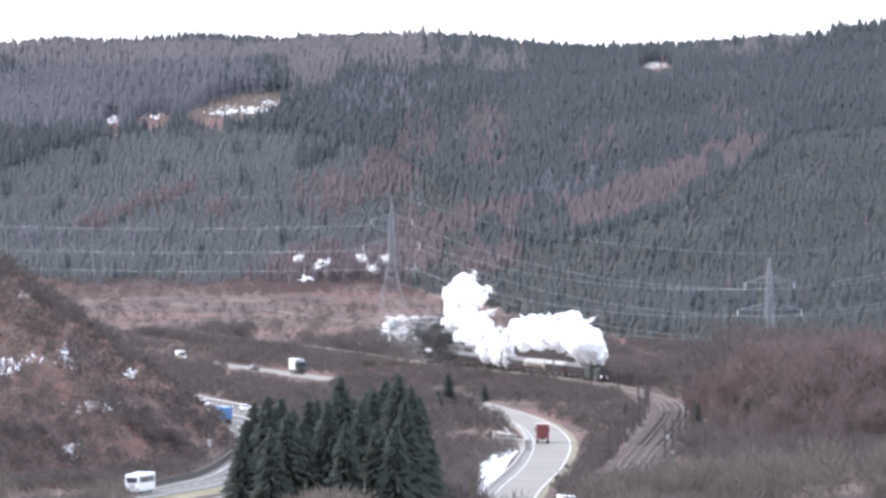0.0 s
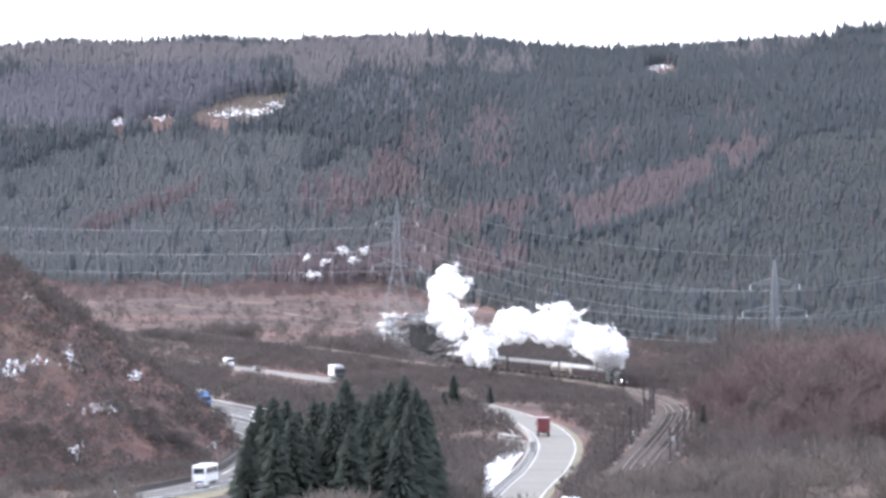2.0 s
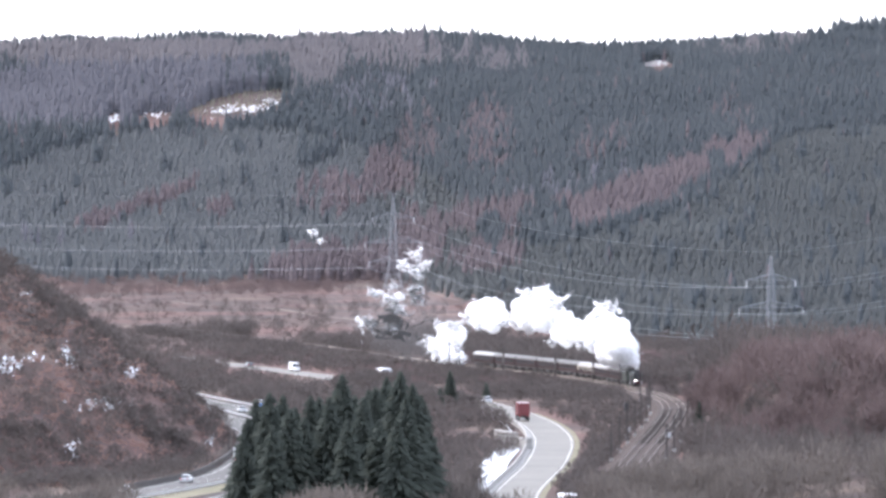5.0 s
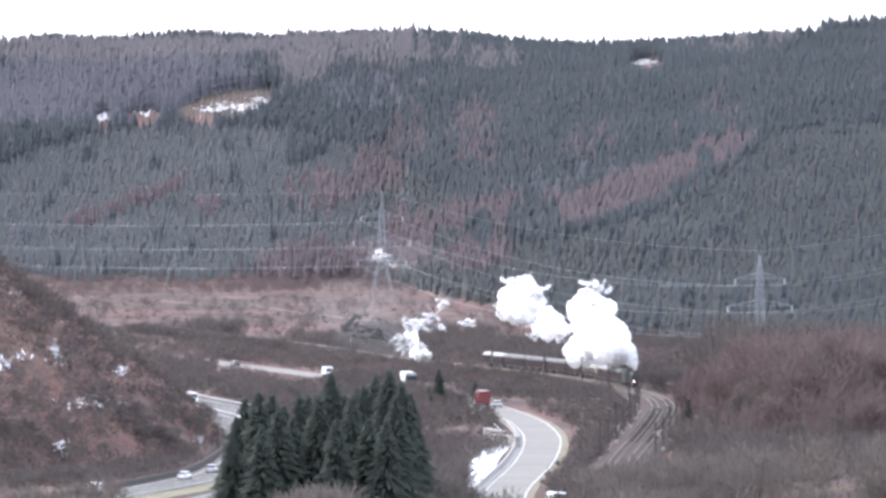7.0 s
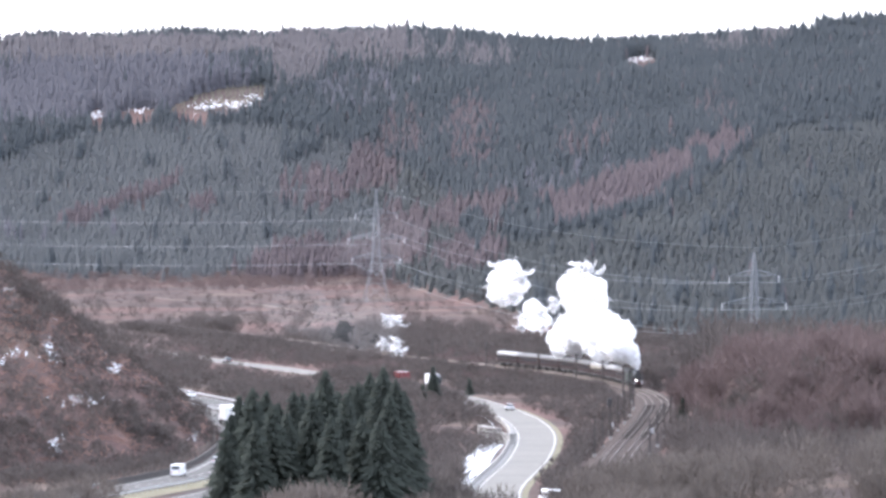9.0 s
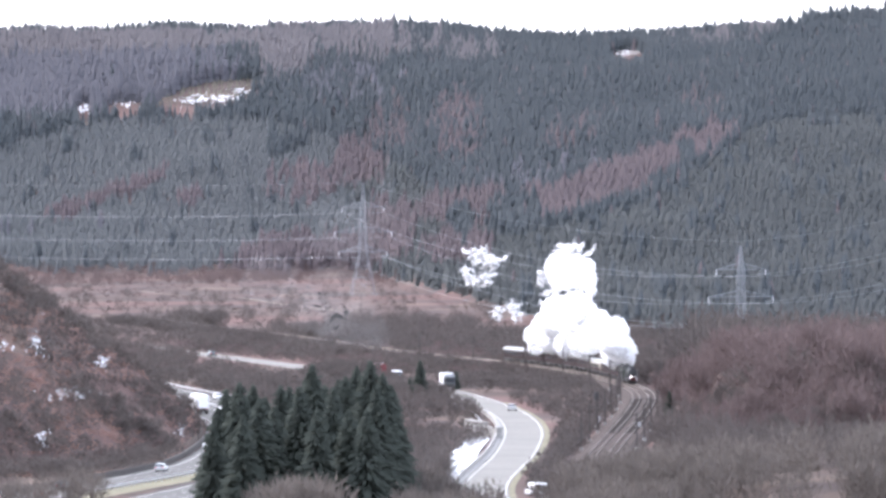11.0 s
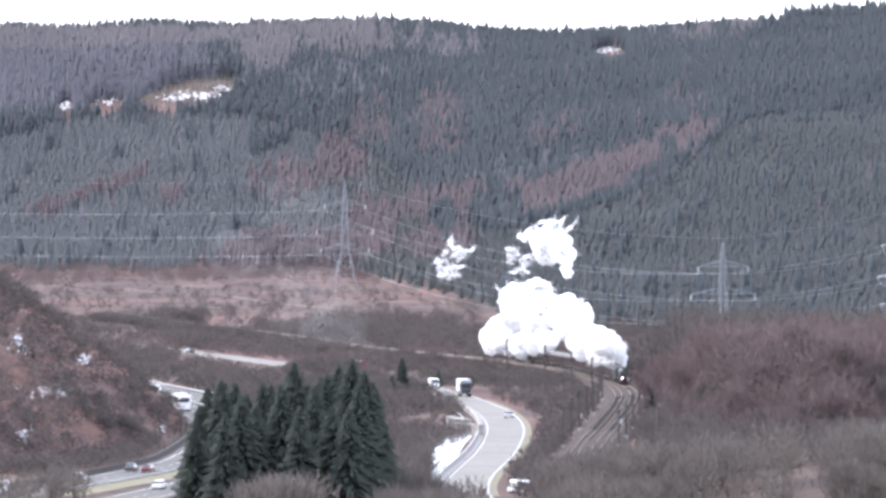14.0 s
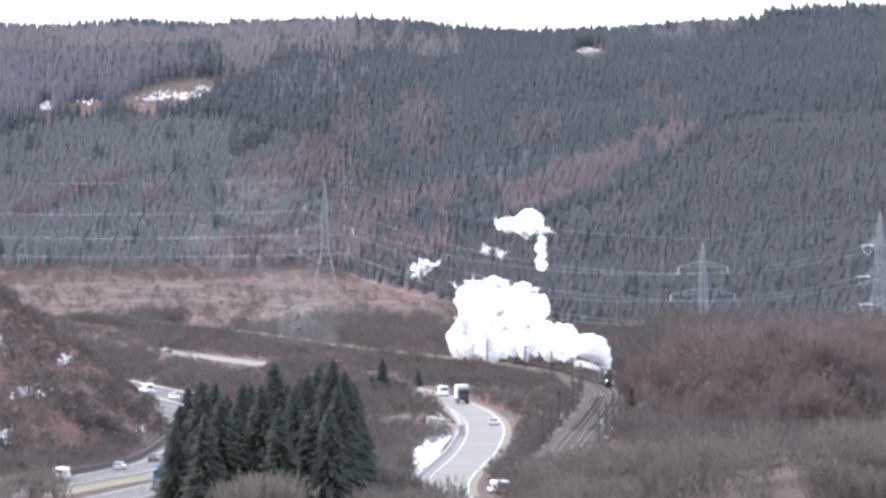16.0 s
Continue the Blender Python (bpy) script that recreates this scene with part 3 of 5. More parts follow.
thicket("foreground_thicket", 800, (-24, 11, 1340, 1560), (4.0, 8.0), TWIGS, WOODY, "brown leafless thicket beside the spruces", 26)
thicket("roadside_bushes", 130, (-82, -50, 1370, 1440), (4.0, 7.0), PALE_TWIGS, WOODY, "pale leafless bushes beside the motorway", 33)
thicket("clump_bushes", 45, (-22, -13, 1288, 1312), (7.0, 11.0), PALE_TWIGS, WOODY, "pale leafless bushes in front of the spruces", 34)

thicket("bank_scrub", 620, (15, 42, 1400, 1690), (2.0, 4.6), TWIGS, BUSHES, "brown leafless scrub on the bank below the railway", 39)
thicket("verge_thicket", 160, (-2, 13, 1290, 1420), (5.0, 9.0), PALE_TWIGS, WOODY, "pale brown leafless thicket beside the road", 40)



def bare_tree(seed, tall, label):
    """A leafless tree: tapered trunk, forked limbs and a crown of fine twigs."""
    r = random.Random(seed)
    top = new("bare_tree")
    part("trunk", tube(bmesh.new(), (0, 0, -0.6), (r.uniform(-0.3, 0.3), 0, tall * 0.5), tall * 0.028, tall * 0.014, 8), BARK, top)
    for _ in range(7):
        a, z = r.uniform(0, 6.283), tall * r.uniform(0.22, 0.48)
        e = Vector((math.cos(a) * tall * 0.24, math.sin(a) * tall * 0.24, z + tall * r.uniform(0.2, 0.4)))
        part("limb", tube(bmesh.new(), (0, 0, z), e, tall * 0.011, tall * 0.004, 6), BARK, top)
    v, f = round_crown(r, 520, 0.4, 0.25, 0.011)
    tri_object("crown", v * tall, f, RED_TWIGS if seed % 2 else TWIGS, top)
    return tagged(top, label, "tree", "leafless trees on the knoll")


def bare_trees():
    kinds = [bare_tree(1, 9.5, "reddish leafless birch with a dark trunk"), bare_tree(2, 8.0, "grey leafless tree with forked dark limbs"), bare_tree(3, 11.0, "tall reddish leafless birch")]
    spots = [(58, 1725, 0), (62, 1690, 1), (71, 1672, 2), (77, 1640, 1), (75, 1612, 0), (85, 1640, 2), (92, 1608, 1), (66, 1655, 2), (100, 1625, 0), (89, 1680, 2), (80, 1700, 0), (96, 1660, 1), (56, 1760, 2), (70, 1632, 1), (54, 1800, 0), (104, 1590, 2)]
    used = set()
    for i, (x, y, k) in enumerate(spots):
        m = pose(x, y, float(land(x, y)), 0, 0, 71 * i)
        if k in used:
            copy_thing(kinds[k], m)
        else:
            kinds[k].matrix_basis = m
            used.add(k)


bare_trees()


def roadside_scrub():
    """Scrub that hides the old road where it runs below the railway."""
    r = random.Random(35)
    pts, size = [], []
    a, b = OLD_ROAD.near(668, 676), OLD_ROAD.near(885, 728)
    for _ in range(620):
        q, _d = OLD_ROAD.at(r.uniform(a, b), r.uniform(5.5, 13))
        pts.append((q.x, q.y, -0.1))
        size.append(r.uniform(2.4, 4.2))
    a, b = OLD_ROAD.near(685, 687), OLD_ROAD.near(750, 698)
    for _ in range(110):
        q, _d = OLD_ROAD.at(r.uniform(a, b), r.uniform(5.5, 9))
        pts.append((q.x, q.y, -0.1))
        size.append(r.uniform(4.2, 5.6))
    low, low_size = [], []
    a, b = RAILWAY.near(300, 585), RAILWAY.near(1150, 702)
    open_end = RAILWAY.near(725, 641)
    for _ in range(1900):
        run = r.uniform(a, b)
        q, _d = RAILWAY.at(run, r.uniform(6.0, 11))
        low.append((q.x, q.y, -0.1))
        low_size.append(r.uniform(2.0, 3.4) if run < open_end else r.uniform(1.5, 2.5))
    tagged(scatter("trackside_scrub", BUSHES, low, low_size, TWIGS, r), "low brown scrub along the railway's foot", "bushes", kind="stuff")
    tagged(scatter("roadside_scrub", BUSHES, pts, size, TWIGS, r), "grey-brown leafless scrub along the old road", "bushes", kind="stuff")


roadside_scrub()


# ---- pylons and their wires ----
LATTICE = material("weathered_lattice_steel", (0.17, 0.18, 0.195), (0.27, 0.285, 0.30), 0.5, rough=0.6, metal=0.3)
PORCELAIN = material("insulator_porcelain", (0.75, 0.76, 0.78), (0.88, 0.88, 0.9), 2.0, rough=0.25)
WIRE = material("aluminium_cable", (0.22, 0.23, 0.25), (0.32, 0.34, 0.36), 0.3, rough=0.5, metal=0.4)


def beam(bm, p, q, w):
    tube(bm, p, q, w, sides=4)


def pylon(tall, arms, label, shrink=1.0, tension=False, foot=4.4):
    """A lattice tower: body, three pairs of arms with insulators; arms as (height, reach)."""
    top = new("pylon")
    bm = bmesh.new()
    waist, neck = arms[2][0], arms[0][0]

    def half(z):
        return shrink * (np.interp(z, [0, waist - 0.5, neck, tall], [foot, 1.35, 0.85, 0.1]))

    zs = [0.0]
    while zs[-1] < tall - 1.2:
        zs.append(min(tall, zs[-1] + max(1.6, 1.5 * half(zs[-1]))))
    corners = [(1, 1), (-1, 1), (-1, -1), (1, -1)]
    for z0, z1 in zip(zs, zs[1:]):
        a, b = half(z0), half(z1)
        for (cx, cy), (ex, ey) in zip(corners, corners[1:] + corners[:1]):
            beam(bm, (cx * a, cy * a, z0), (cx * b, cy * b, z1), 0.095 * shrink)
            beam(bm, (cx * a, cy * a, z0), (ex * b, ey * b, z1), 0.042 * shrink)
            beam(bm, (ex * a, ey * a, z0), (cx * b, cy * b, z1), 0.042 * shrink)
            beam(bm, (cx * b, cy * b, z1), (ex * b, ey * b, z1), 0.045 * shrink)
    part("tower", bm, LATTICE, top)
    hooks = []
    for z, reach in arms:
        for s in (-1, 1):
            bm = bmesh.new()
            h, tip = half(z), Vector((s * reach, 0, z))
            for cy in (-1, 1):
                beam(bm, (s * h, cy * h, z), tip, 0.08 * shrink)
                beam(bm, (s * h, cy * h, z + 1.9 * shrink), tip, 0.08 * shrink)
                for k in (0.3, 0.6):
                    a = Vector((s * h, cy * h, z)).lerp(tip, k)
                    b = Vector((s * h, cy * h, z + 1.9 * shrink)).lerp(tip, k - 0.15)
                    beam(bm, a, b, 0.045 * shrink)
            arm = part("crossarm", bm, LATTICE, top)
            bm = bmesh.new()
            if tension:
                for way in (-1, 1):
                    tube(bm, tip, tip + Vector((way * 1.8, -way * 1.0, -0.2)), 0.1, 0.1, 6)
                hooks.append(tip)
                last = tip + Vector((-1.8, 1.0, -0.2))
                for k in range(8):
                    t0, t1 = k / 8, (k + 1) / 8
                    f = lambda t: tip + Vector((-1.8 + 3.6 * t, 1.0 - 2 * t, -0.2 - 2.4 * math.sin(math.pi * t)))
                    tube(bm, f(t0), f(t1), 0.03, 0.03, 5)
            else:
                for k in range(5):
                    tube(bm, tip + Vector((0, 0, -0.1 - 0.32 * k)), tip + Vector((0, 0, -0.36 - 0.32 * k)), 0.15 * shrink, 0.1 * shrink, 7)
                hooks.append(tip + Vector((0, 0, -1.8)))
            part("insulator", bm, PORCELAIN, arm, "pale porcelain insulator string")
    hooks.append(Vector((0, 0, tall)))
    tagged(top, label, "pylon", "line of pylons")
    return top, hooks


def power_lines():
    full = ((31.4, 7.4), (22.6, 10.1), (15.7, 8.6))
    low = ((24.3, 6.9), (17.2, 9.0), (11.0, 7.4))
    places = [(-262.0, 3330.0, 40.0, full, 1.0, False, 4), (sight(693, 545, 3001).x, 3001.0, 40.2, full, 1.0, False, 8), (85.0, 2200.0, 31.6, low, 0.85, False, 20),
              (130.5, 2190.0, 39.2, ((30.2, 7.6), (22.2, 10.0), (15.0, 8.4)), 1.05, True, 62), (252.0, 1960.0, 40.0, full, 1.0, False, 75)]
    ends = []
    for x, y, tall, arms, sh, tension, turn in places:
        ob, hooks = pylon(tall, arms, "tall grey steel lattice pylon carrying six cables over the moor", sh, tension, 2.1 if sh < 1 else 4.4)
        m = pose(x, y, float(land(x, y)) - 0.05, 0, 0, turn)
        ob.matrix_basis = m
        ends.append([m @ h for h in hooks])
    for a, b in zip(ends, ends[1:]):
        for i, (p, q) in enumerate(zip(a, b)):
            span = (q - p).length
            sag = span * (0.008 if span > 300 else 0.03) * (1.0 if i < 6 else 0.7)
            pts = [p.lerp(q, k / 28) - Vector((0, 0, 4 * sag * (k / 28) * (1 - k / 28))) for k in range(29)]
            cu = bpy.data.curves.new("power_cable", "CURVE")
            cu.dimensions, cu.bevel_depth, cu.bevel_resolution = "3D", 0.034 if i < 6 else 0.024, 0
            sp = cu.splines.new("POLY")
            sp.points.add(28)
            for c, v in zip(sp.points, pts):
                c.co = (*v, 1)
            cu.materials.append(WIRE)
            tagged(new("power_cable", cu), "thin pale aluminium cable slung between pylons", "power cable", "pylon cables")


power_lines()

# ---- the train ----
BLACK = material("sooty_black_paint", (0.012, 0.012, 0.013), (0.04, 0.04, 0.042), 1.5, rough=0.45, spec=0.5)
GREEN = material("dark_green_paint", (0.012, 0.018, 0.014), (0.024, 0.034, 0.026), 1.0, rough=0.35, spec=0.5)
MAROON = material("maroon_coach_paint", (0.018, 0.011, 0.011), (0.034, 0.018, 0.018), 0.6, rough=0.85, obj=True, spec=0.2)
CREAM = material("cream_panel_paint", (0.27, 0.24, 0.19), (0.36, 0.32, 0.26), 0.8, rough=0.4)
ROOF_GREY = material("grey_coach_roof", (0.10, 0.10, 0.10), (0.17, 0.168, 0.165), 0.5, rough=0.85)
ROOF_PALE = material("pale_coach_roof", (0.24, 0.24, 0.235), (0.36, 0.356, 0.35), 0.5, rough=0.85)
GLASS = material("dark_window_glass", (0.02, 0.025, 0.03), (0.05, 0.055, 0.06), 0.8, rough=0.08, spec=0.8)
LAMP = bpy.data.materials.new("lit_headlamp")
LAMP.use_nodes = True
LAMP.node_tree.nodes["Principled BSDF"].inputs["Emission Color"].default_value = (1.0, 0.95, 0.8, 1)
LAMP.node_tree.nodes["Principled BSDF"].inputs["Emission Strength"].default_value = 6.0


def wheel_mesh(r, w):
    bm = bmesh.new()
    tube(bm, (-w / 2, 0, 0), (w / 2, 0, 0), r, r, 18)
    tube(bm, (-w / 2 - 0.03, 0, 0), (w / 2 + 0.03, 0, 0), r * 0.3, r * 0.3, 8)
    for k in range(4):
        a = math.pi * k / 4
        box(bm, -w / 2 - 0.02, w / 2 + 0.02, -0.04, 0.04, -r * 0.9, r * 0.9)
        bm.verts.ensure_lookup_table()
        bmesh.ops.rotate(bm, verts=bm.verts[-8:], cent=(0, 0, 0), matrix=Matrix.Rotation(a, 3, "X"))
    return bm


def locomotive():
    """Faces +y; the front buffers stand at y = 0."""
    top = new("steam_locomotive")
    part("boiler", tube(bmesh.new(), (0, -8.2, 2.65), (0, -2.2, 2.6), 0.98, 0.86, 24), GREEN, top)
    smoke = part("smokebox", tube(bmesh.new(), (0, -2.4, 2.6), (0, -0.75, 2.6), 0.93, 0.93, 24), BLACK, top)
    bm = tube(bmesh.new(), (0, -0.76, 2.6), (0, -0.66, 2.6), 0.72, 0.6, 20)
    part("smokebox_door", bm, BLACK, smoke)
    bm = tube(bmesh.new(), (0, -1.6, 3.4), (0, -1.6, 3.95), 0.33, 0.4, 16)
    part("chimney", bm, BLACK, top)
    bm = tube(bmesh.new(), (0, -4.4, 3.4), (0, -4.4, 3.8), 0.4, 0.25, 14)
    part("steam_dome", bm, GREEN, top)
    part("firebox", box(bmesh.new(), -0.95, 0.95, -9.6, -7.8, 1.5, 3.55, 0.3), GREEN, top)
    bm = box(bmesh.new(), -1.3, 1.3, -11.4, -9.4, 1.5, 3.1, 0.06)
    cab = part("cab", bm, GREEN, top)
    part("cab_roof", box(bmesh.new(), -1.35, 1.35, -11.9, -9.2, 3.1, 3.9, 0.35), BLACK, cab)
    for s in (-1, 1):
        part("cab_window", box(bmesh.new(), s * 1.3 - 0.02, s * 1.3 + 0.02, -10.9, -9.9, 2.4, 3.0), GLASS, cab)
        part("running_plate", box(bmesh.new(), s * 1.15 - 0.25, s * 1.15 + 0.25, -9.4, -0.3, 1.45, 1.56, 0.02), BLACK, top)
        part("smoke_deflector", box(bmesh.new(), s * 1.22 - 0.02, s * 1.22 + 0.02, -2.9, -0.8, 1.6, 3.3, 0.01), BLACK, top)
        part("cylinder", tube(bmesh.new(), (s * 1.1, -2.6, 0.95), (s * 1.1, -1.2, 0.95), 0.38, 0.38, 14), BLACK, top)
        part("coupling_rod", box(bmesh.new(), s * 1.02 - 0.03, s * 1.02 + 0.03, -8.0, -3.4, 0.75, 0.88), STEEL, top)
        part("buffer", tube(bmesh.new(), (s * 0.87, -0.3, 1.05), (s * 0.87, 0.0, 1.05), 0.12, 0.24, 12), STEEL, top)
    part("frame", box(bmesh.new(), -0.6, 0.6, -11.6, -0.4, 0.7, 1.5), BLACK, top)
    part("buffer_beam", box(bmesh.new(), -1.25, 1.25, -0.42, -0.3, 0.8, 1.35, 0.02), material("red_buffer_beam", (0.06, 0.014, 0.013), (0.09, 0.02, 0.018), 1.0, rough=0.5), top, "red buffer beam")
    part("headlamp", tube(bmesh.new(), (0.45, -0.32, 1.62), (0.45, -0.12, 1.62), 0.11, 0.11, 12), LAMP, top, "small lit white headlamp")
    wheels = []
    for y, r in ((-4.0, 0.98), (-5.9, 0.98), (-7.8, 0.98), (-1.5, 0.48), (-2.9, 0.48), (-10.6, 0.55)):
        w = part("driving_wheel" if r > 0.9 else "carrying_wheel", wheel_mesh(r, 1.75), BLACK, top)
        wheels.append((w, y, r))
    tagged(top, "dark green and black steam locomotive, smokebox facing forward, on the bend", "steam locomotive", "steam train")
    return top, wheels


def tender():
    top = new("tender")
    bm = box(bmesh.new(), -1.3, 1.3, -7.3, -0.3, 1.2, 3.1, 0.12)
    part("tank", bm, GREEN, top)
    part("coal_rail", box(bmesh.new(), -1.2, 1.2, -6.9, -1.0, 3.05, 3.35, 0.1), BLACK, top)
    bm = bmesh.new()
    r = random.Random(5)
    for _ in range(40):
        m = Matrix.Translation((r.uniform(-0.9, 0.9), r.uniform(-5.6, -1.4), 3.35 + r.uniform(-0.1, 0.2)))
        bmesh.ops.create_icosphere(bm, subdivisions=1, radius=r.uniform(0.2, 0.36), matrix=m)
    part("coal", bm, BLACK, top, "heaped black coal")
    part("frame", box(bmesh.new(), -1.2, 1.2, -7.4, -0.1, 0.75, 1.2, 0.03), BLACK, top)
    for y in (-1.6, -3.7, -5.8):
        part("wheel", wheel_mesh(0.62, 1.75).copy(), BLACK, top).location = (0, y, 0.62)
    return tagged(top, "dark green tender heaped with coal behind the engine", "tender", "steam train")


def coach(body_mat, roof_mat, label):
    top = new("railway_coach")
    part("body", box(bmesh.new(), -1.38, 1.38, -19.6, -0.4, 1.05, 3.15, 0.12), body_mat, top)
    bm = bmesh.new()
    rows = []
    for y in (-19.6, -0.4):
        ring = [bm.verts.new((1.4 * math.cos(a), y, 3.08 + 0.78 * math.sin(a))) for a in [math.pi * k / 10 for k in range(11)]]
        rows.append(ring)
        bm.faces.new(ring)
    for k in range(10):
        bm.faces.new((rows[0][k], rows[0][k + 1], rows[1][k + 1], rows[1][k]))
    roof = part("roof", bm, roof_mat, top)
    for y in (-17, -13, -10, -7, -3):
        part("roof_vent", box(bmesh.new(), -0.2, 0.2, y - 0.25, y + 0.25, 3.78, 3.98, 0.05), roof_mat, roof)
    if body_mat is CREAM:
        for s in (-1, 1):
            part("lower_panel", box(bmesh.new(), s * 1.39 - 0.015, s * 1.39 + 0.015, -19.5, -0.5, 1.1, 1.95), MAROON, top, "maroon lower panel")
    pane = None
    for s in (-1, 1):
        for k in range(8):
            y = -2.6 - k * 2.1
            if pane is None:
                pane = part("window", box(bmesh.new(), -0.02, 0.02, -0.7, 0.7, -0.4, 0.4, 0.01), GLASS, top)
            else:
                w = new("window", pane.data)
                w.parent = top
                pane = w
            pane.location = (s * 1.39, y, 2.35)
    part("underframe", box(bmesh.new(), -1.25, 1.25, -19.4, -0.6, 0.85, 1.08), BLACK, top)
    part("battery_box", box(bmesh.new(), -1.1, 1.1, -11.6, -8.4, 0.4, 0.9, 0.05), BLACK, top)
    for y in (-3.2, -16.8):
        bogie = part("bogie", box(bmesh.new(), -1.05, 1.05, y - 1.9, y + 1.9, 0.4, 0.72, 0.06), BLACK, top)
        for dy in (-1.25, 1.25):
            part("wheel", wheel_mesh(0.46, 1.7), BLACK, bogie).location = (0, y + dy, 0.46)
    return tagged(top, label, "railway coach", "steam train")


engine, engine_wheels = locomotive()
cars = [(engine, 11.9), (tender(), 7.5)]
red_grey = coach(MAROON, ROOF_GREY, "dark maroon railway coach with a grey roof")
red_pale = coach(MAROON, ROOF_PALE, "dark maroon railway coach with a pale roof")
two_tone = coach(CREAM, ROOF_PALE, "cream and maroon railway coach with a pale roof")
for i, c in enumerate((red_grey, red_pale, two_tone, red_grey, red_grey, red_grey, red_grey, red_pale)):
    first = all(c is not k for k, _ in cars)
    cars.append((c if first else copy_thing(c, pose(0, 0, 0)), 20.0))

def heading(q, d):
    return Matrix.Translation(q) @ Matrix.Rotation(math.atan2(-d.x, d.y), 4, "Z")


def on_track(s, length):
    """The pose of a rail vehicle whose front stands at s: both ends on the track."""
    a, _ = RAILWAY.at(s - 1.5, -1.75, 0.3)
    b, _ = RAILWAY.at(s - length + 1.5, -1.75, 0.3)
    d = (a - b).normalized()
    return heading(a + d * 1.5, d)


def chimney_on(s):
    return on_track(s, 11.9) @ Vector((0, -1.6, 4.0))


def train_run():
    """Where the engine stands, as a smooth curve of its run over time, from sightings of the chimney's top (seconds, bearing, dip)."""
    runs = np.arange(RAILWAY.near(1000, 680), RAILWAY.near(1160, 780), 1.0)
    tops = [chimney_on(s) for s in runs]
    b = np.array([c.x / c.y * FOCAL + 784 for c in tops])
    d = np.array([(EYE.z - c.z) / c.y * FOCAL + 216 for c in tops])
    seen = ((0, 1068, 648), (1.2, 1080, 650), (2.4, 1097, 653), (4, 1117, 654), (6.4, 1138, 658), (7.4, 1144, 662), (8.4, 1150, 664), (9.2, 1159, 667),
            (11.4, 1168, 675), (12.2, 1176, 677), (13, 1182, 679), (13.8, 1187, 679), (14.4, 1189, 681), (15, 1190, 681), (15.5, 1192, 682), (16, 1191, 686))
    best = [float(runs[int(np.argmin((b - sb) ** 2 + (d - sd) ** 2))]) for _, sb, sd in seen]
    return np.polyfit([t for t, _, _ in seen], best, 2)


RUN = train_run()
SPEED = float(np.polyval(RUN, 16.0) - np.polyval(RUN, 0.0)) / 16.0


def train_keys():
    times = [0.5 * k for k in range(33)]
    back = 0.0
    for ob, length in cars:
        walk(ob, [(t, on_track(float(np.polyval(RUN, t)) - back, length)) for t in times])
        back += length + 0.25
    fine = [round(0.1 * k, 1) for k in range(161)]
    for w, y, r in engine_wheels:
        turn = min(SPEED / r, 13.0)
        walk(w, [(t, Matrix.Translation((0, y, r)) @ Matrix.Rotation(-turn * t, 4, "X")) for t in fine])


def chimney_at(t):
    return chimney_on(float(np.polyval(RUN, t)))


# ---- steam ----
def steam_material(name, gaps, thick=1.0, blend=0.15):
    m = bpy.data.materials.new(name)
    m.use_nodes = True
    n, l = m.node_tree.nodes, m.node_tree.links
    n.remove(n["Principled BSDF"])
    dif, tr, mix = n.new("ShaderNodeBsdfDiffuse"), n.new("ShaderNodeBsdfTranslucent"), n.new("ShaderNodeMixShader")
    for x in (dif, tr):
        x.inputs[0].default_value = (0.98, 0.98, 0.98, 1)
    mix.inputs[0].default_value = 0.5
    l.new(dif.outputs[0], mix.inputs[1])
    l.new(tr.outputs[0], mix.inputs[2])
    co, nz, bp = n.new("ShaderNodeTexCoord"), n.new("ShaderNodeTexNoise"), n.new("ShaderNodeBump")
    nz.inputs["Scale"].default_value, nz.inputs["Detail"].default_value = 1.7, 7
    bp.inputs["Distance"].default_value, bp.inputs["Strength"].default_value = 0.2, 0.35
    l.new(co.outputs["Object"], nz.inputs["Vector"])
    l.new(nz.outputs[0], bp.inputs["Height"])
    l.new(bp.outputs[0], dif.inputs["Normal"])
    last = mix
    if gaps > 0:
        clear, veil = n.new("ShaderNodeBsdfTransparent"), n.new("ShaderNodeMixShader")
        ramp = n.new("ShaderNodeMapRange")
        ramp.inputs[1].default_value, ramp.inputs[2].default_value = gaps - blend, gaps + blend
        ramp.inputs[4].default_value = thick
        l.new(nz.outputs[0], ramp.inputs[0])
        l.new(ramp.outputs[0], veil.inputs[0])
        l.new(clear.outputs[0], veil.inputs[1])
        l.new(mix.outputs[0], veil.inputs[2])
        last = veil
    l.new(last.outputs[0], n["Material Output"].inputs[0])
    return m


STEAM = steam_material("dense_steam", 0.0)
WISP = steam_material("thin_steam", 0.52, 0.45, 0.25)
HAZE = steam_material("steam_haze", 0.5, 0.02, 0.4)


def billow(p, size, seed):
    """Round swellings: 0 in the creases, 1 on the crowns."""
    d = noise.voronoi(p / size + Vector((seed * 3.7, seed * 1.3, 0)))[0][0]
    return math.sqrt(max(0.0, 1 - (d / 0.95) ** 2))


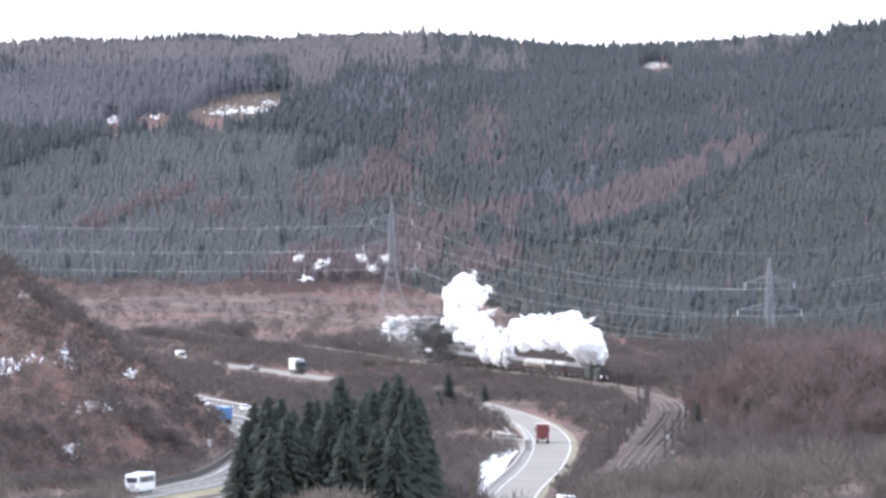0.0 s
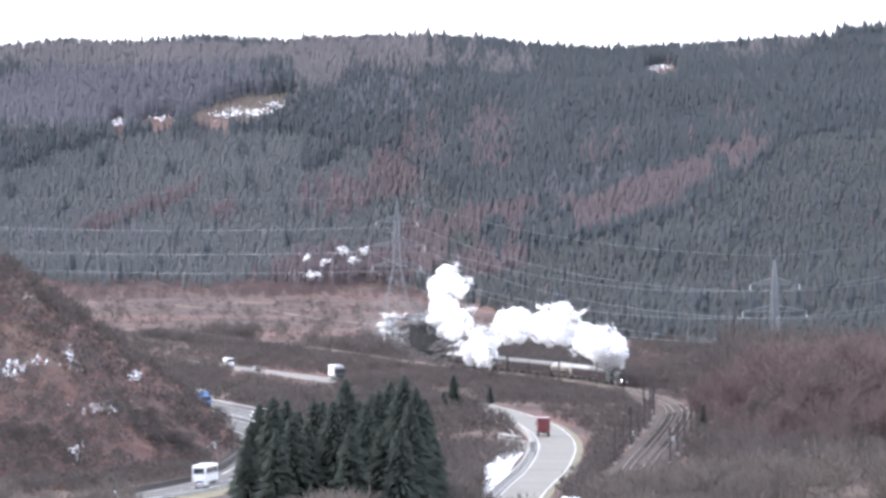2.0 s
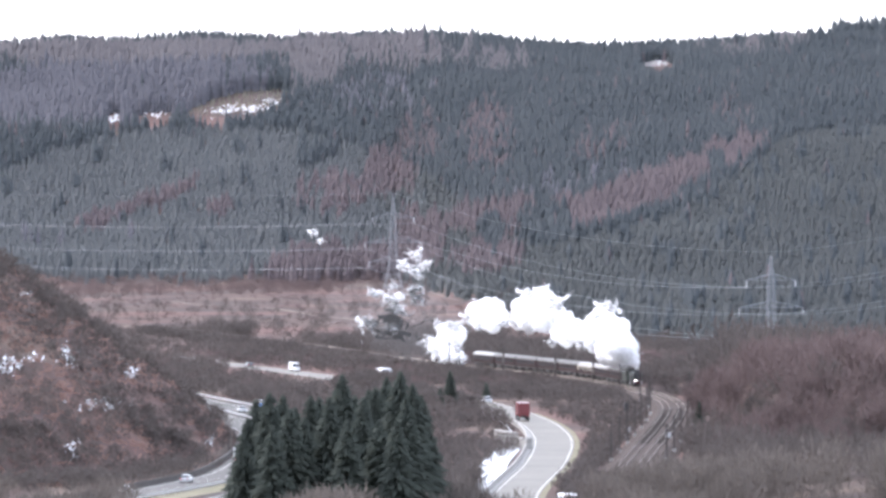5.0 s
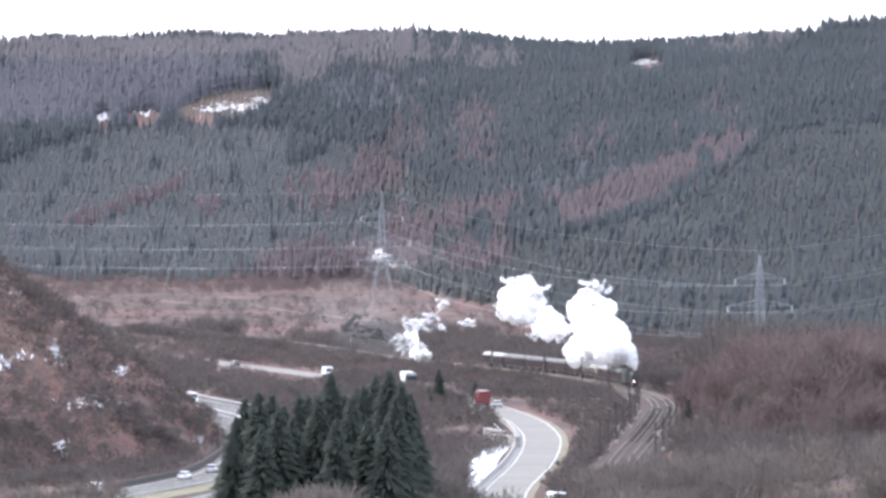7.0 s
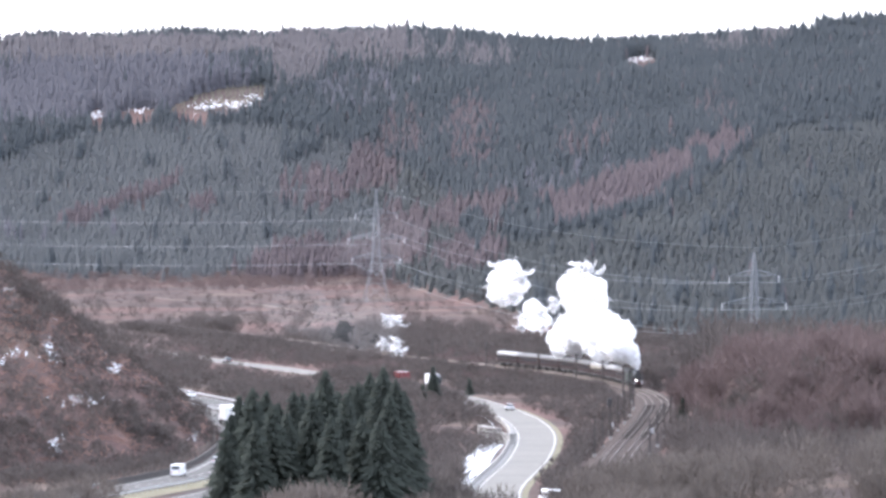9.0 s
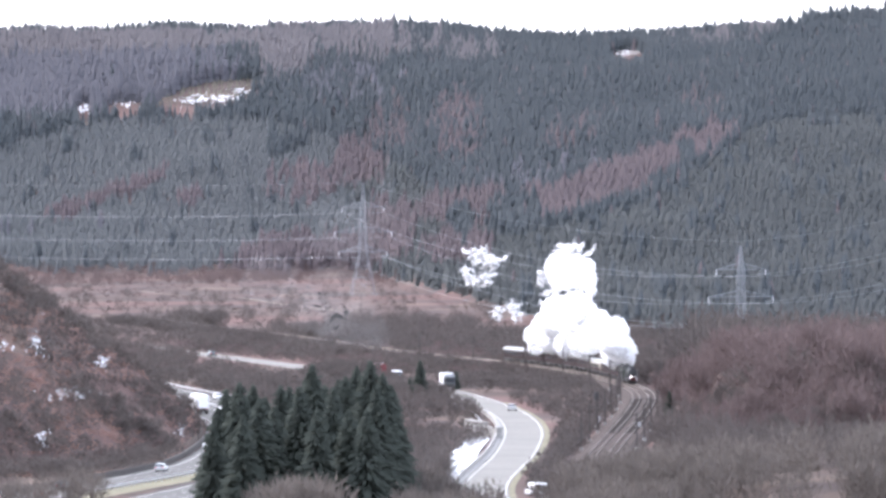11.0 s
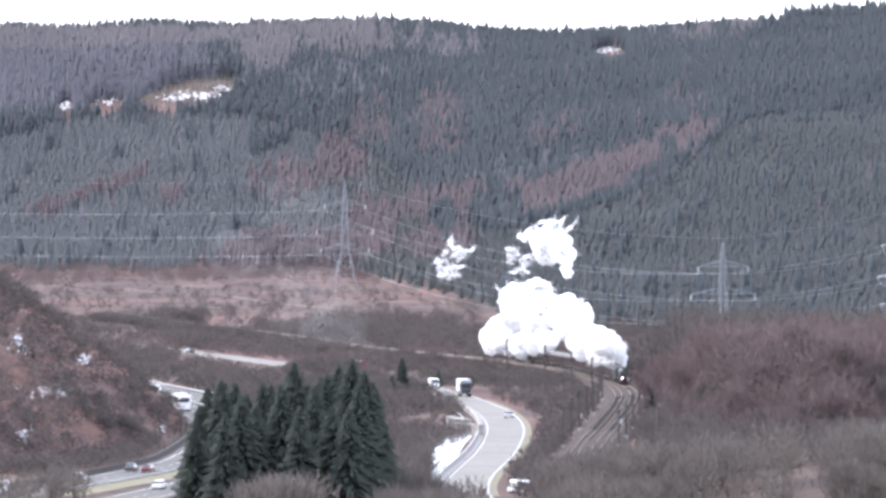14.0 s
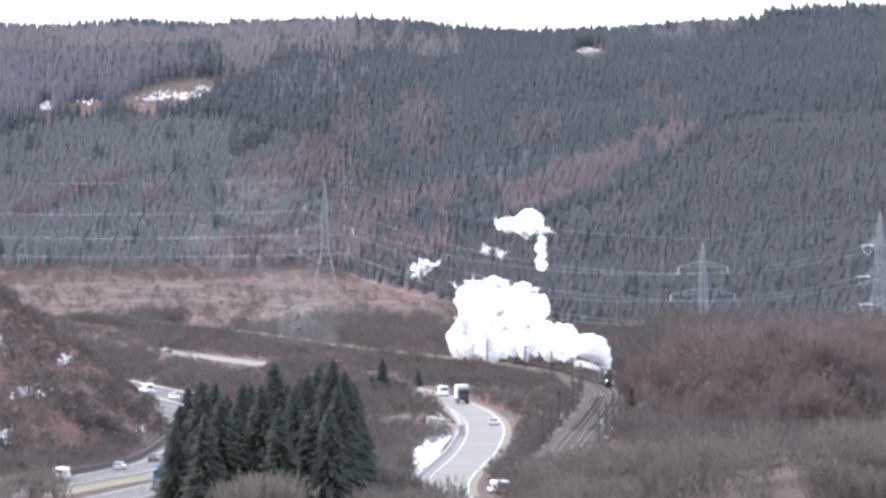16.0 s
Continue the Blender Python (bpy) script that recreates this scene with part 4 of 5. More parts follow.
def puff_mesh(seed, mat, ragged=0.0):
    """A billow about one metre in radius: one skin swollen into large and small heads, with a torn edge."""
    bm = bmesh.new()
    bmesh.ops.create_icosphere(bm, subdivisions=4, radius=1.0)
    sx, sy, sz = 1.0 + 0.2 * math.sin(seed * 5.1), 1.0, 1.0 + 0.2 * math.sin(seed * 3.3)
    for v in bm.verts:
        d = v.co.normalized()
        r = 0.55 + 0.30 * billow(d, 0.75, seed) + 0.15 * billow(d, 0.30, seed + 5) + 0.09 * billow(d, 0.13, seed + 9)
        r += (0.16 + ragged) * noise.noise(d * 1.7 + Vector((seed, 0, 0))) + (0.13 + ragged * 0.7) * noise.noise(d * 4.5 + Vector((0, seed, 0)))
        r += 0.10 * noise.noise(d * 11.0 + Vector((seed, seed, 0))) + 0.05 * noise.noise(d * 24.0)
        v.co = Vector((d.x * sx, d.y * sy, d.z * sz)) * r
    me = bpy.data.meshes.new("steam_puff")
    for f in bm.faces:
        f.smooth = True
    bm.to_mesh(me)
    bm.free()
    me.materials.append(mat)
    return me


DENSE = [puff_mesh(s, STEAM) for s in (1, 2, 3, 4, 5)]


def wisp_mesh(seed, mat):
    """Torn steam about one metre in radius: curling strands of small flakes that thin out to their ends."""
    r = random.Random(seed)
    ball = bmesh.new()
    bmesh.ops.create_icosphere(ball, subdivisions=2, radius=1.0)
    unit = np.array([tuple(v.co) for v in ball.verts])
    tris = np.array([[v.index for v in f.verts] for f in ball.faces])
    ball.free()
    vs, fs, n = [], [], 0
    for _ in range(9):
        p = Vector((r.gauss(0, 0.25), r.gauss(0, 0.25), r.gauss(0, 0.25)))
        way = Vector((r.gauss(0, 1), r.gauss(0, 0.6), r.gauss(0, 1))).normalized()
        for k in range(13):
            size = 0.165 * (1 - k / 14) * r.uniform(0.6, 1.3)
            lump = 1 + 0.45 * np.array([noise.noise(Vector(u) * 2.1 + Vector((seed * 3 + n, k, 0))) for u in unit])
            vs.append(unit * lump[:, None] * size * np.array((r.uniform(0.7, 1.6), 1.0, r.uniform(0.6, 1.2))) + np.array(tuple(p)))
            fs.append(tris + n)
            n += len(unit)
            way = (way + Vector((r.gauss(0, 0.4), r.gauss(0, 0.3), r.gauss(0, 0.4)))).normalized()
            p += way * 0.095
    ob = tri_object("steam_wisp", np.concatenate(vs), np.concatenate(fs), mat)
    me = ob.data
    me.polygons.foreach_set("use_smooth", [True] * len(me.polygons))
    bpy.data.objects.remove(ob)
    return me


THIN = [wisp_mesh(s, WISP) for s in (6, 7, 8, 9)]
FAINT = [puff_mesh(s, HAZE, 0.12) for s in (9, 10)]


def steam_depth(b):
    return float(np.interp(b, [600, 735, 900, 1061, 1150, 1195], [2330, 2270, 2185, 2095, 2000, 1945]))


STEAM_LABELS = ("dense white steam billowing over the train", "thin torn wisp of drifting white steam", "faint blue-grey haze of spent steam")
PUFFS = []
chance = random.Random(31)


def puff(kind, size, rows, off, wait, end):
    """One rigid billow: it hangs over the chimney until wait, drifts along its rows, and from end on sinks away behind the moor."""
    mesh = (DENSE, THIN, FAINT)[kind]
    ob = tagged(new(("steam_puff", "steam_wisp", "steam_haze")[kind], mesh[chance.randrange(len(mesh))]), STEAM_LABELS[kind], "steam", "steam plume", "stuff" if kind == 1 else "")
    ob.scale = (size,) * 3 if kind == 0 else (size * 1.25, size, size * 0.75)
    PUFFS.append((ob, rows, off, wait, end, chance.uniform(-9, 9), chance.uniform(0, 360)))


def cloud(dense, thin, dense_ends, thin_ends, wait, rows, kind=1):
    """A part of the plume: rows of seconds, bearing, dip and half sizes; its billows spread and shrink with it and fade one by one."""
    mean = sum(min(r[3], r[4]) for r in rows) / len(rows) * 0.14
    for k in range(dense + thin):
        solid = k < dense
        a = 2.4 * k + chance.uniform(-0.4, 0.4)
        q = math.sqrt((k + 0.5) / dense) * 0.72 if solid else chance.uniform(0.55, 1.0)
        off = Vector((math.cos(a) * q, chance.uniform(-0.4, 0.4) - (0 if solid else 0.3), math.sin(a) * q))
        size = mean * (chance.uniform(0.5, 0.75) if solid else chance.uniform(0.6, 1.0) if kind == 1 else chance.uniform(1.0, 1.5))
        e0, e1 = dense_ends if solid else thin_ends
        n, j = (dense, k) if solid else (thin, k - dense)
        puff(0 if solid else kind, size, rows, off, wait, e0 + (e1 - e0) * ((j * 7) % n) / n)


# the old cloud over the last coaches
cloud(15, 7, (2.2, 4.2), (5.5, 9), 0, [(0, 825, 575, 55, 45), (1.2, 807, 580, 50, 40), (2.4, 775, 559, 45, 40), (4, 737, 538, 40, 22), (6.4, 650, 505, 40, 12), (7.4, 612, 498, 35, 10), (9.2, 569, 502, 40, 12)])
cloud(8, 4, (1.8, 3.6), (4.5, 7.5), 0, [(0, 820, 520, 45, 28), (1.2, 802, 510, 42, 28), (2.4, 770, 499, 38, 30), (4, 742, 483, 30, 22), (6.4, 700, 468, 25, 25), (7.4, 702, 458, 30, 25)])
cloud(0, 6, (0, 0), (3.5, 6), 0, [(0, 715, 580, 30, 22), (1.2, 707, 575, 38, 25), (2.4, 700, 574, 40, 35), (4, 682, 573, 45, 40), (6.4, 660, 563, 40, 40)])
# the low blob that sinks behind the train
cloud(9, 11, (5.6, 6.9), (8, 10.5), 0, [(0, 880, 615, 36, 34), (1.2, 857, 615, 36, 36), (2.4, 835, 614, 36, 40), (4, 807, 615, 36, 46), (6.4, 765, 615, 26, 46), (7.4, 740, 613, 22, 46), (8.4, 723, 607, 20, 45), (9.2, 719, 612, 18, 45), (11.4, 674, 600, 15, 20)])
# the crest
cloud(12, 4, (4, 6), (6.5, 8.5), 0, [(0, 940, 592, 45, 28), (1.2, 917, 580, 36, 28), (2.4, 890, 574, 32, 28), (4, 872, 565, 38, 28), (6.4, 835, 565, 42, 28), (7.4, 797, 568, 40, 28), (8.4, 773, 557, 35, 28)])
cloud(14, 8, (8.6, 11.2), (13, 16.5), 0, [(0, 1000, 588, 40, 30), (1.2, 977, 578, 42, 34), (2.4, 970, 569, 46, 36), (4, 947, 558, 52, 38), (6.4, 940, 548, 44, 42), (7.4, 932, 533, 38, 42), (8.4, 926, 522, 34, 40), (9.2, 921, 512, 30, 38), (11.4, 894, 495, 28, 32), (13, 882, 490, 22, 38), (14.4, 876, 487, 20, 35), (15, 871, 495, 16, 25), (16, 860, 502, 12, 14)])
# the neck and the second dome
cloud(7, 4, (8.5, 10), (10.2, 12.5), 0, [(0, 1032, 606, 28, 25), (1.2, 1047, 605, 28, 25), (2.4, 1025, 604, 30, 26), (4, 1008, 596, 36, 30), (6.4, 995, 588, 35, 28), (7.4, 984, 583, 30, 26), (8.4, 973, 575, 28, 26), (9.2, 971, 575, 26, 26), (11.4, 944, 575, 25, 12)])
cloud(11, 4, (13, 17.5), (15, 17), 0, [(0, 1046, 618, 16, 20), (1.2, 1064, 615, 16, 18), (2.4, 1070, 609, 30, 28), (4, 1070, 602, 42, 36), (6.4, 1070, 573, 42, 44), (7.4, 1062, 553, 46, 44), (8.4, 1058, 532, 42, 36), (9.2, 1059, 524, 44, 36), (11.4, 1062, 497, 44, 32), (12.2, 1056, 490, 42, 32), (13, 1054, 480, 42, 34), (13.8, 1063, 465, 34, 32), (14.4, 1063, 455, 34, 28), (15, 1063, 445, 28, 26), (15.5, 1061, 436, 28, 24), (16, 1060, 428, 26, 20)])
cloud(5, 2, (99, 99), (99, 99), 4.5, [(7.4, 1082, 563, 22, 28), (9.2, 1091, 542, 18, 25), (11.4, 1096, 520, 12, 28), (13, 1086, 498, 12, 32), (14.4, 1086, 492, 8, 35), (15, 1083, 490, 8, 36), (16, 1076, 476, 7, 42)])
cloud(0, 6, (0, 0), (14, 17), 5, [(8.4, 1028, 572, 25, 30), (9.2, 1019, 552, 20, 35), (11.4, 1022, 515, 16, 42), (13, 1009, 498, 16, 40), (14.4, 996, 482, 18, 45), (15, 993, 485, 22, 45), (16, 993, 466, 20, 50)])
cloud(5, 3, (99, 99), (99, 99), 5, [(7.4, 1052, 538, 20, 20), (9.2, 1034, 507, 18, 18), (11.4, 1039, 480, 22, 18), (13, 1029, 458, 24, 16), (14.4, 1026, 440, 24, 14), (15, 1023, 430, 22, 12), (16, 1016, 424, 20, 9)])
# the body that piles up on the bend
cloud(10, 4, (99, 99), (99, 99), 4, [(6.4, 1050, 628, 28, 22), (7.4, 1052, 623, 34, 28), (8.4, 1043, 612, 34, 34), (9.2, 1029, 607, 34, 32), (11.4, 1014, 615, 38, 36), (12.2, 998, 620, 36, 32), (13, 979, 623, 38, 30), (13.8, 968, 622, 34, 30), (14.4, 963, 622, 34, 32), (15, 955, 620, 32, 34), (15.5, 951, 622, 32, 36), (16, 943, 624, 32, 38)])
cloud(13, 4, (99, 99), (99, 99), 5.5, [(7.4, 1082, 608, 34, 34), (8.4, 1078, 602, 40, 32), (9.2, 1069, 597, 42, 34), (11.4, 1054, 585, 42, 42), (12.2, 1043, 578, 42, 46), (13, 1034, 578, 45, 48), (13.8, 1018, 572, 45, 48), (14.4, 1016, 577, 46, 50), (15, 998, 575, 46, 50), (15.5, 991, 574, 45, 50), (16, 978, 572, 46, 52)])
cloud(10, 2, (99, 99), (99, 99), 6, [(8.4, 1103, 627, 30, 26), (9.2, 1099, 622, 32, 30), (11.4, 1064, 630, 46, 28), (12.2, 1058, 633, 46, 28), (13, 1039, 633, 50, 28), (13.8, 1028, 632, 50, 28), (14.4, 1021, 637, 52, 24), (15, 1018, 637, 52, 24), (15.5, 1011, 636, 52, 24), (16, 1003, 636, 52, 28)])
cloud(9, 3, (99, 99), (99, 99), 7.5, [(9.2, 1114, 604, 22, 26), (11.4, 1119, 615, 36, 34), (12.2, 1108, 613, 36, 36), (13, 1104, 603, 32, 38), (13.8, 1093, 592, 30, 38), (14.4, 1086, 587, 30, 38), (15, 1068, 580, 32, 42), (15.5, 1056, 574, 32, 44), (16, 1048, 576, 32, 48)])
cloud(9, 2, (99, 99), (99, 99), 9.5, [(11.4, 1142, 645, 20, 24), (12.2, 1133, 640, 32, 25), (13, 1124, 640, 36, 26), (13.8, 1128, 632, 38, 28), (14.4, 1111, 632, 38, 26), (15, 1093, 630, 40, 30), (15.5, 1076, 629, 42, 34), (16, 1063, 626, 42, 38)])
cloud(8, 2, (99, 99), (99, 99), 12, [(13, 1162, 653, 16, 22), (13.8, 1156, 644, 24, 26), (14.4, 1149, 642, 30, 26), (15, 1138, 637, 32, 28), (15.5, 1126, 636, 36, 28), (16, 1113, 634, 38, 30)])
# torn remnants over the moor
cloud(0, 4, (0, 0), (3, 5.5), 0, [(0, 660, 465, 32, 18), (1.2, 627, 455, 32, 18), (2.4, 610, 444, 25, 16), (4, 582, 428, 20, 14), (6.4, 540, 413, 20, 14)])
cloud(0, 3, (0, 0), (1, 2.5), 0, [(0, 540, 475, 40, 30), (1.2, 552, 455, 30, 25), (2.4, 540, 474, 30, 25), (4, 532, 473, 30, 20)])
# faint haze that stays over the moor
for rows in ([(0, 760, 590, 30, 30), (3.5, 700, 560, 50, 40), (7, 670, 560, 55, 45), (9, 610, 570, 60, 40), (12.5, 570, 500, 70, 35), (16, 560, 480, 75, 40)],
             [(0, 790, 600, 30, 30), (3.5, 740, 570, 40, 40), (7, 715, 470, 45, 40), (9, 690, 435, 50, 40), (12.5, 640, 400, 45, 40), (16, 575, 372, 45, 30)],
             [(0, 800, 600, 30, 30), (3.5, 740, 600, 40, 40), (7, 650, 590, 50, 40), (9, 650, 600, 50, 40), (12.5, 660, 600, 45, 35), (16, 650, 605, 40, 30)]):
    cloud(0, 3, (0, 0), (99, 99), 0, rows, 2)
# the jet out of the chimney, which rides with the engine: offset in bearing and dip, size
for db, dd, size in ((-1, -6, 0.7), (-4, -14, 1.1), (-9, -23, 1.7), (-17, -33, 2.3), (-28, -40, 2.6), (-40, -42, 2.8), (-22, -24, 1.6)):
    puff(0, size, (db, dd), Vector((0, 0, 0)), None, 99.0)


def steam_place(rows, off, wait, end, t):
    c = chimney_at(t)
    cb, cd = c.x / c.y * FOCAL + 784, (EYE.z - c.z) / c.y * FOCAL + 216
    if wait is None:
        return sight(cb + rows[0], cd + rows[1], c.y)
    ts = [r[0] for r in rows]
    b, d, rx, ry = (float(np.interp(t, ts, [r[k] for r in rows])) for k in (1, 2, 3, 4))
    if wait and t < ts[0]:
        f = float(smooth(wait, ts[0], t))
        b, d, rx, ry = (p + (q - p) * f for p, q in zip((cb - 30, cd - 36, 5.0, 5.0), (b, d, rx, ry)))
    b, d = b + off.x * rx, d - off.z * ry
    y = steam_depth(b) + off.y * 6.0
    if t > end:
        floor_y = 66.0 * FOCAL / (d - 216.0) + 420 if d > 505 else 3720.0
        y += (max(floor_y, y) - y) * float(smooth(0, 1, (t - end) / 1.6))
    return sight(b, d, y)


def steam_keys():
    times = [0.5 * k for k in range(33)]
    for ob, rows, off, wait, end, spin, turn in PUFFS:
        walk(ob, [(t, Matrix.Translation(steam_place(rows, off, wait, end, t)) @ Euler((radians(spin * t * 0.5), radians(spin * t * 0.3), radians(turn + spin * t))).to_matrix().to_4x4()) for t in times])


# ---- vehicles ----
RUBBER = material("tyre_rubber", (0.015, 0.015, 0.015), (0.035, 0.035, 0.035), 3.0, rough=0.8)
HEADLIGHT = material("clear_lamp_glass", (0.7, 0.7, 0.7), (0.85, 0.85, 0.85), 3.0, rough=0.1, spec=0.8)
TAILLIGHT = material("red_lamp_glass", (0.35, 0.02, 0.02), (0.5, 0.03, 0.03), 3.0, rough=0.15, spec=0.8)
UNDER = material("chassis_black", (0.02, 0.02, 0.02), (0.05, 0.05, 0.05), 2.0, rough=0.7)


def paint(name, c):
    return material(name, tuple(k * 0.9 for k in c), tuple(min(0.9, k * 1.05) for k in c), 1.2, rough=0.3, spec=0.6)


WHITE, SILVER, DARK, RED, BLUE = (paint(n, c) for n, c in (("white_paint", (0.8, 0.8, 0.8)), ("silver_paint", (0.45, 0.46, 0.47)), ("dark_grey_paint", (0.06, 0.065, 0.07)),
                                                         ("deep_red_paint", (0.13, 0.02, 0.024)), ("blue_paint", (0.06, 0.16, 0.36))))


def wheels(top, spots, r, w=0.24):
    for x, y in spots:
        bm = tube(bmesh.new(), (x - w / 2, y, r), (x + w / 2, y, r), r, r, 14)
        tyre = part("wheel", bm, RUBBER, top)
        part("rim", tube(bmesh.new(), (x - w / 2 - 0.01, y, r), (x + w / 2 + 0.01, y, r), r * 0.55, r * 0.55, 10), STEEL, tyre)


def lamps(top, half, front, back, z):
    for s in (-1, 1):
        part("headlight", box(bmesh.new(), s * half - 0.16, s * half + 0.16, front - 0.05, front + 0.02, z - 0.09, z + 0.09, 0.02), HEADLIGHT, top, "clear headlight")
        part("tail_light", box(bmesh.new(), s * half - 0.12, s * half + 0.12, back - 0.02, back + 0.05, z, z + 0.25, 0.02), TAILLIGHT, top, "red tail light")


def cabin(bm, w0, w1, y0, y1, y2, y3, z0, z1):
    """A tapered greenhouse from the waist (y0 to y3) to the roof (y1 to y2)."""
    lo = [bm.verts.new(c) for c in ((-w0, y0, z0), (w0, y0, z0), (w0, y3, z0), (-w0, y3, z0))]
    hi = [bm.verts.new(c) for c in ((-w1, y1, z1), (w1, y1, z1), (w1, y2, z1), (-w1, y2, z1))]
    bm.faces.new(hi)
    for k in range(4):
        bm.faces.new((lo[k], lo[(k + 1) % 4], hi[(k + 1) % 4], hi[k]))
    return bm


def car(mat, label):
    top = new("car")
    part("body", box(bmesh.new(), -0.88, 0.88, -2.15, 2.1, 0.28, 0.9, 0.16), mat, top)
    part("windows", cabin(bmesh.new(), 0.8, 0.64, -1.95, -1.35, 0.35, 1.15, 0.86, 1.36), GLASS, top, "dark glazed cabin")
    part("roof", box(bmesh.new(), -0.66, 0.66, -1.4, 0.4, 1.34, 1.46, 0.05), mat, top)
    wheels(top, [(x, y) for x in (-0.78, 0.78) for y in (-1.3, 1.3)], 0.31)
    lamps(top, 0.62, 2.1, -2.15, 0.62)
    return tagged(top, label, "car", "traffic")


def van(mat, label):
    top = new("van")
    part("body", box(bmesh.new(), -0.98, 0.98, -2.7, 1.5, 0.35, 2.3, 0.14), mat, top)
    part("bonnet", box(bmesh.new(), -0.95, 0.95, 1.3, 2.5, 0.35, 1.15, 0.15), mat, top)
    part("windscreen", cabin(bmesh.new(), 0.9, 0.8, 1.3, 1.3, 1.5, 2.2, 1.12, 2.1), GLASS, top)
    part("rear_window", box(bmesh.new(), -0.7, 0.7, -2.73, -2.68, 1.4, 2.0, 0.01), GLASS, top)
    wheels(top, [(x, y) for x in (-0.85, 0.85) for y in (-1.7, 1.7)], 0.34)
    lamps(top, 0.72, 2.48, -2.7, 0.8)
    return tagged(top, label, "van", "traffic")


def lorry(box_mat, cab_mat, label, length=12.5, tall=4.0):
    top = new("lorry")
    part("cargo_box", box(bmesh.new(), -1.27, 1.27, -length, -0.2, 1.15, tall, 0.04), box_mat, top)
    cab = part("cab", box(bmesh.new(), -1.22, 1.22, 0.3, 2.5, 0.75, 3.3, 0.14), cab_mat, top)
    part("roof_deflector", cabin(bmesh.new(), 1.15, 1.05, 0.3, 0.3, 0.6, 2.2, 3.25, min(tall, 3.95)), cab_mat, cab)
    part("windscreen", box(bmesh.new(), -1.08, 1.08, 2.46, 2.53, 1.9, 2.95, 0.02), GLASS, cab)
    part("grille", box(bmesh.new(), -0.95, 0.95, 2.46, 2.54, 0.85, 1.6, 0.02), UNDER, cab)
    for s in (-1, 1):
        part("side_window", box(bmesh.new(), s * 1.22 - 0.02, s * 1.22 + 0.02, 1.2, 2.2, 2.0, 2.9), GLASS, cab)
        part("mirror", box(bmesh.new(), s * 1.42 - 0.1, s * 1.42 + 0.1, 2.2, 2.3, 2.1, 2.8, 0.02), UNDER, cab)
        part("side_guard", box(bmesh.new(), s * 1.15 - 0.03, s * 1.15 + 0.03, -length + 4.5, -2.5, 0.5, 1.05), UNDER, top)
    part("chassis", box(bmesh.new(), -0.5, 0.5, -length + 0.3, 2.2, 0.7, 1.15), UNDER, top)
    wheels(top, [(x, y) for x in (-1.05, 1.05) for y in (1.5, -1.2, -length + 1.2, -length + 2.5, -length + 3.8)], 0.5, 0.34)
    lamps(top, 0.9, 2.5, -length, 0.9)
    return tagged(top, label, "lorry", "traffic")


def transporter(label):
    top = new("car_transporter")
    part("deck", box(bmesh.new(), -1.2, 1.2, -12.0, 0.0, 0.9, 1.15, 0.03), UNDER, top)
    part("upper_deck", box(bmesh.new(), -1.2, 1.2, -12.0, 1.5, 2.6, 2.75, 0.03), BLUE, top)
    for s in (-1, 1):
        for y in (-11.8, -8, -4, -0.3):
            part("post", box(bmesh.new(), s * 1.2 - 0.06, s * 1.2 + 0.06, y - 0.06, y + 0.06, 1.1, 2.65), BLUE, top)
    part("cab", box(bmesh.new(), -1.22, 1.22, 0.3, 2.4, 0.75, 2.6, 0.14), BLUE, top)
    part("windscreen", box(bmesh.new(), -1.08, 1.08, 2.36, 2.43, 1.6, 2.4, 0.02), GLASS, top)
    for k, (mat, y, z) in enumerate(((RED, -9.6, 1.15), (SILVER, -5.0, 1.15), (DARK, -9.8, 2.75), (RED, -5.2, 2.75), (BLUE, -0.9, 2.75))):
        bm = box(bmesh.new(), -0.85, 0.85, y - 2.0, y + 2.0, z + 0.2, z + 0.75, 0.14)
        load = part("carried_car", bm, mat, top, "small car carried on the deck")
        part("cabin", cabin(bmesh.new(), 0.78, 0.62, y - 1.7, y - 1.2, y + 0.3, y + 1.1, z + 0.74, z + 1.25), GLASS, load)
    wheels(top, [(x, y) for x in (-1.05, 1.05) for y in (1.5, -8.5, -9.8)], 0.48, 0.34)
    return tagged(top, label, "car transporter", "traffic")


def motor_coach(label):
    top = new("motor_coach")
    part("body", box(bmesh.new(), -1.25, 1.25, -12.0, 0.0, 0.4, 3.45, 0.16), WHITE, top)
    for s in (-1, 1):
        for k in range(6):
            y = -1.6 - k * 1.75
            part("window", box(bmesh.new(), s * 1.25 - 0.02, s * 1.25 + 0.02, y - 0.8, y + 0.8, 1.9, 2.95, 0.01), GLASS, top)
        part("mirror", box(bmesh.new(), s * 1.45 - 0.1, s * 1.45 + 0.1, 0.1, 0.25, 2.2, 2.9, 0.03), UNDER, top)
    part("windscreen", box(bmesh.new(), -1.1, 1.1, -0.06, 0.02, 1.3, 3.0, 0.02), GLASS, top)
    part("rear_window", box(bmesh.new(), -1.0, 1.0, -12.02, -11.95, 1.9, 2.9, 0.02), GLASS, top)
    part("roof_unit", box(bmesh.new(), -0.8, 0.8, -7.5, -4.5, 3.43, 3.62, 0.06), WHITE, top)
    wheels(top, [(x, y) for x in (-1.08, 1.08) for y in (-2.6, -8.6, -9.8)], 0.5, 0.3)
    lamps(top, 0.95, 0.0, -12.0, 0.8)
    return tagged(top, label, "coach", "traffic")


AWAY, BACK = 1, -1
TRAFFIC = []


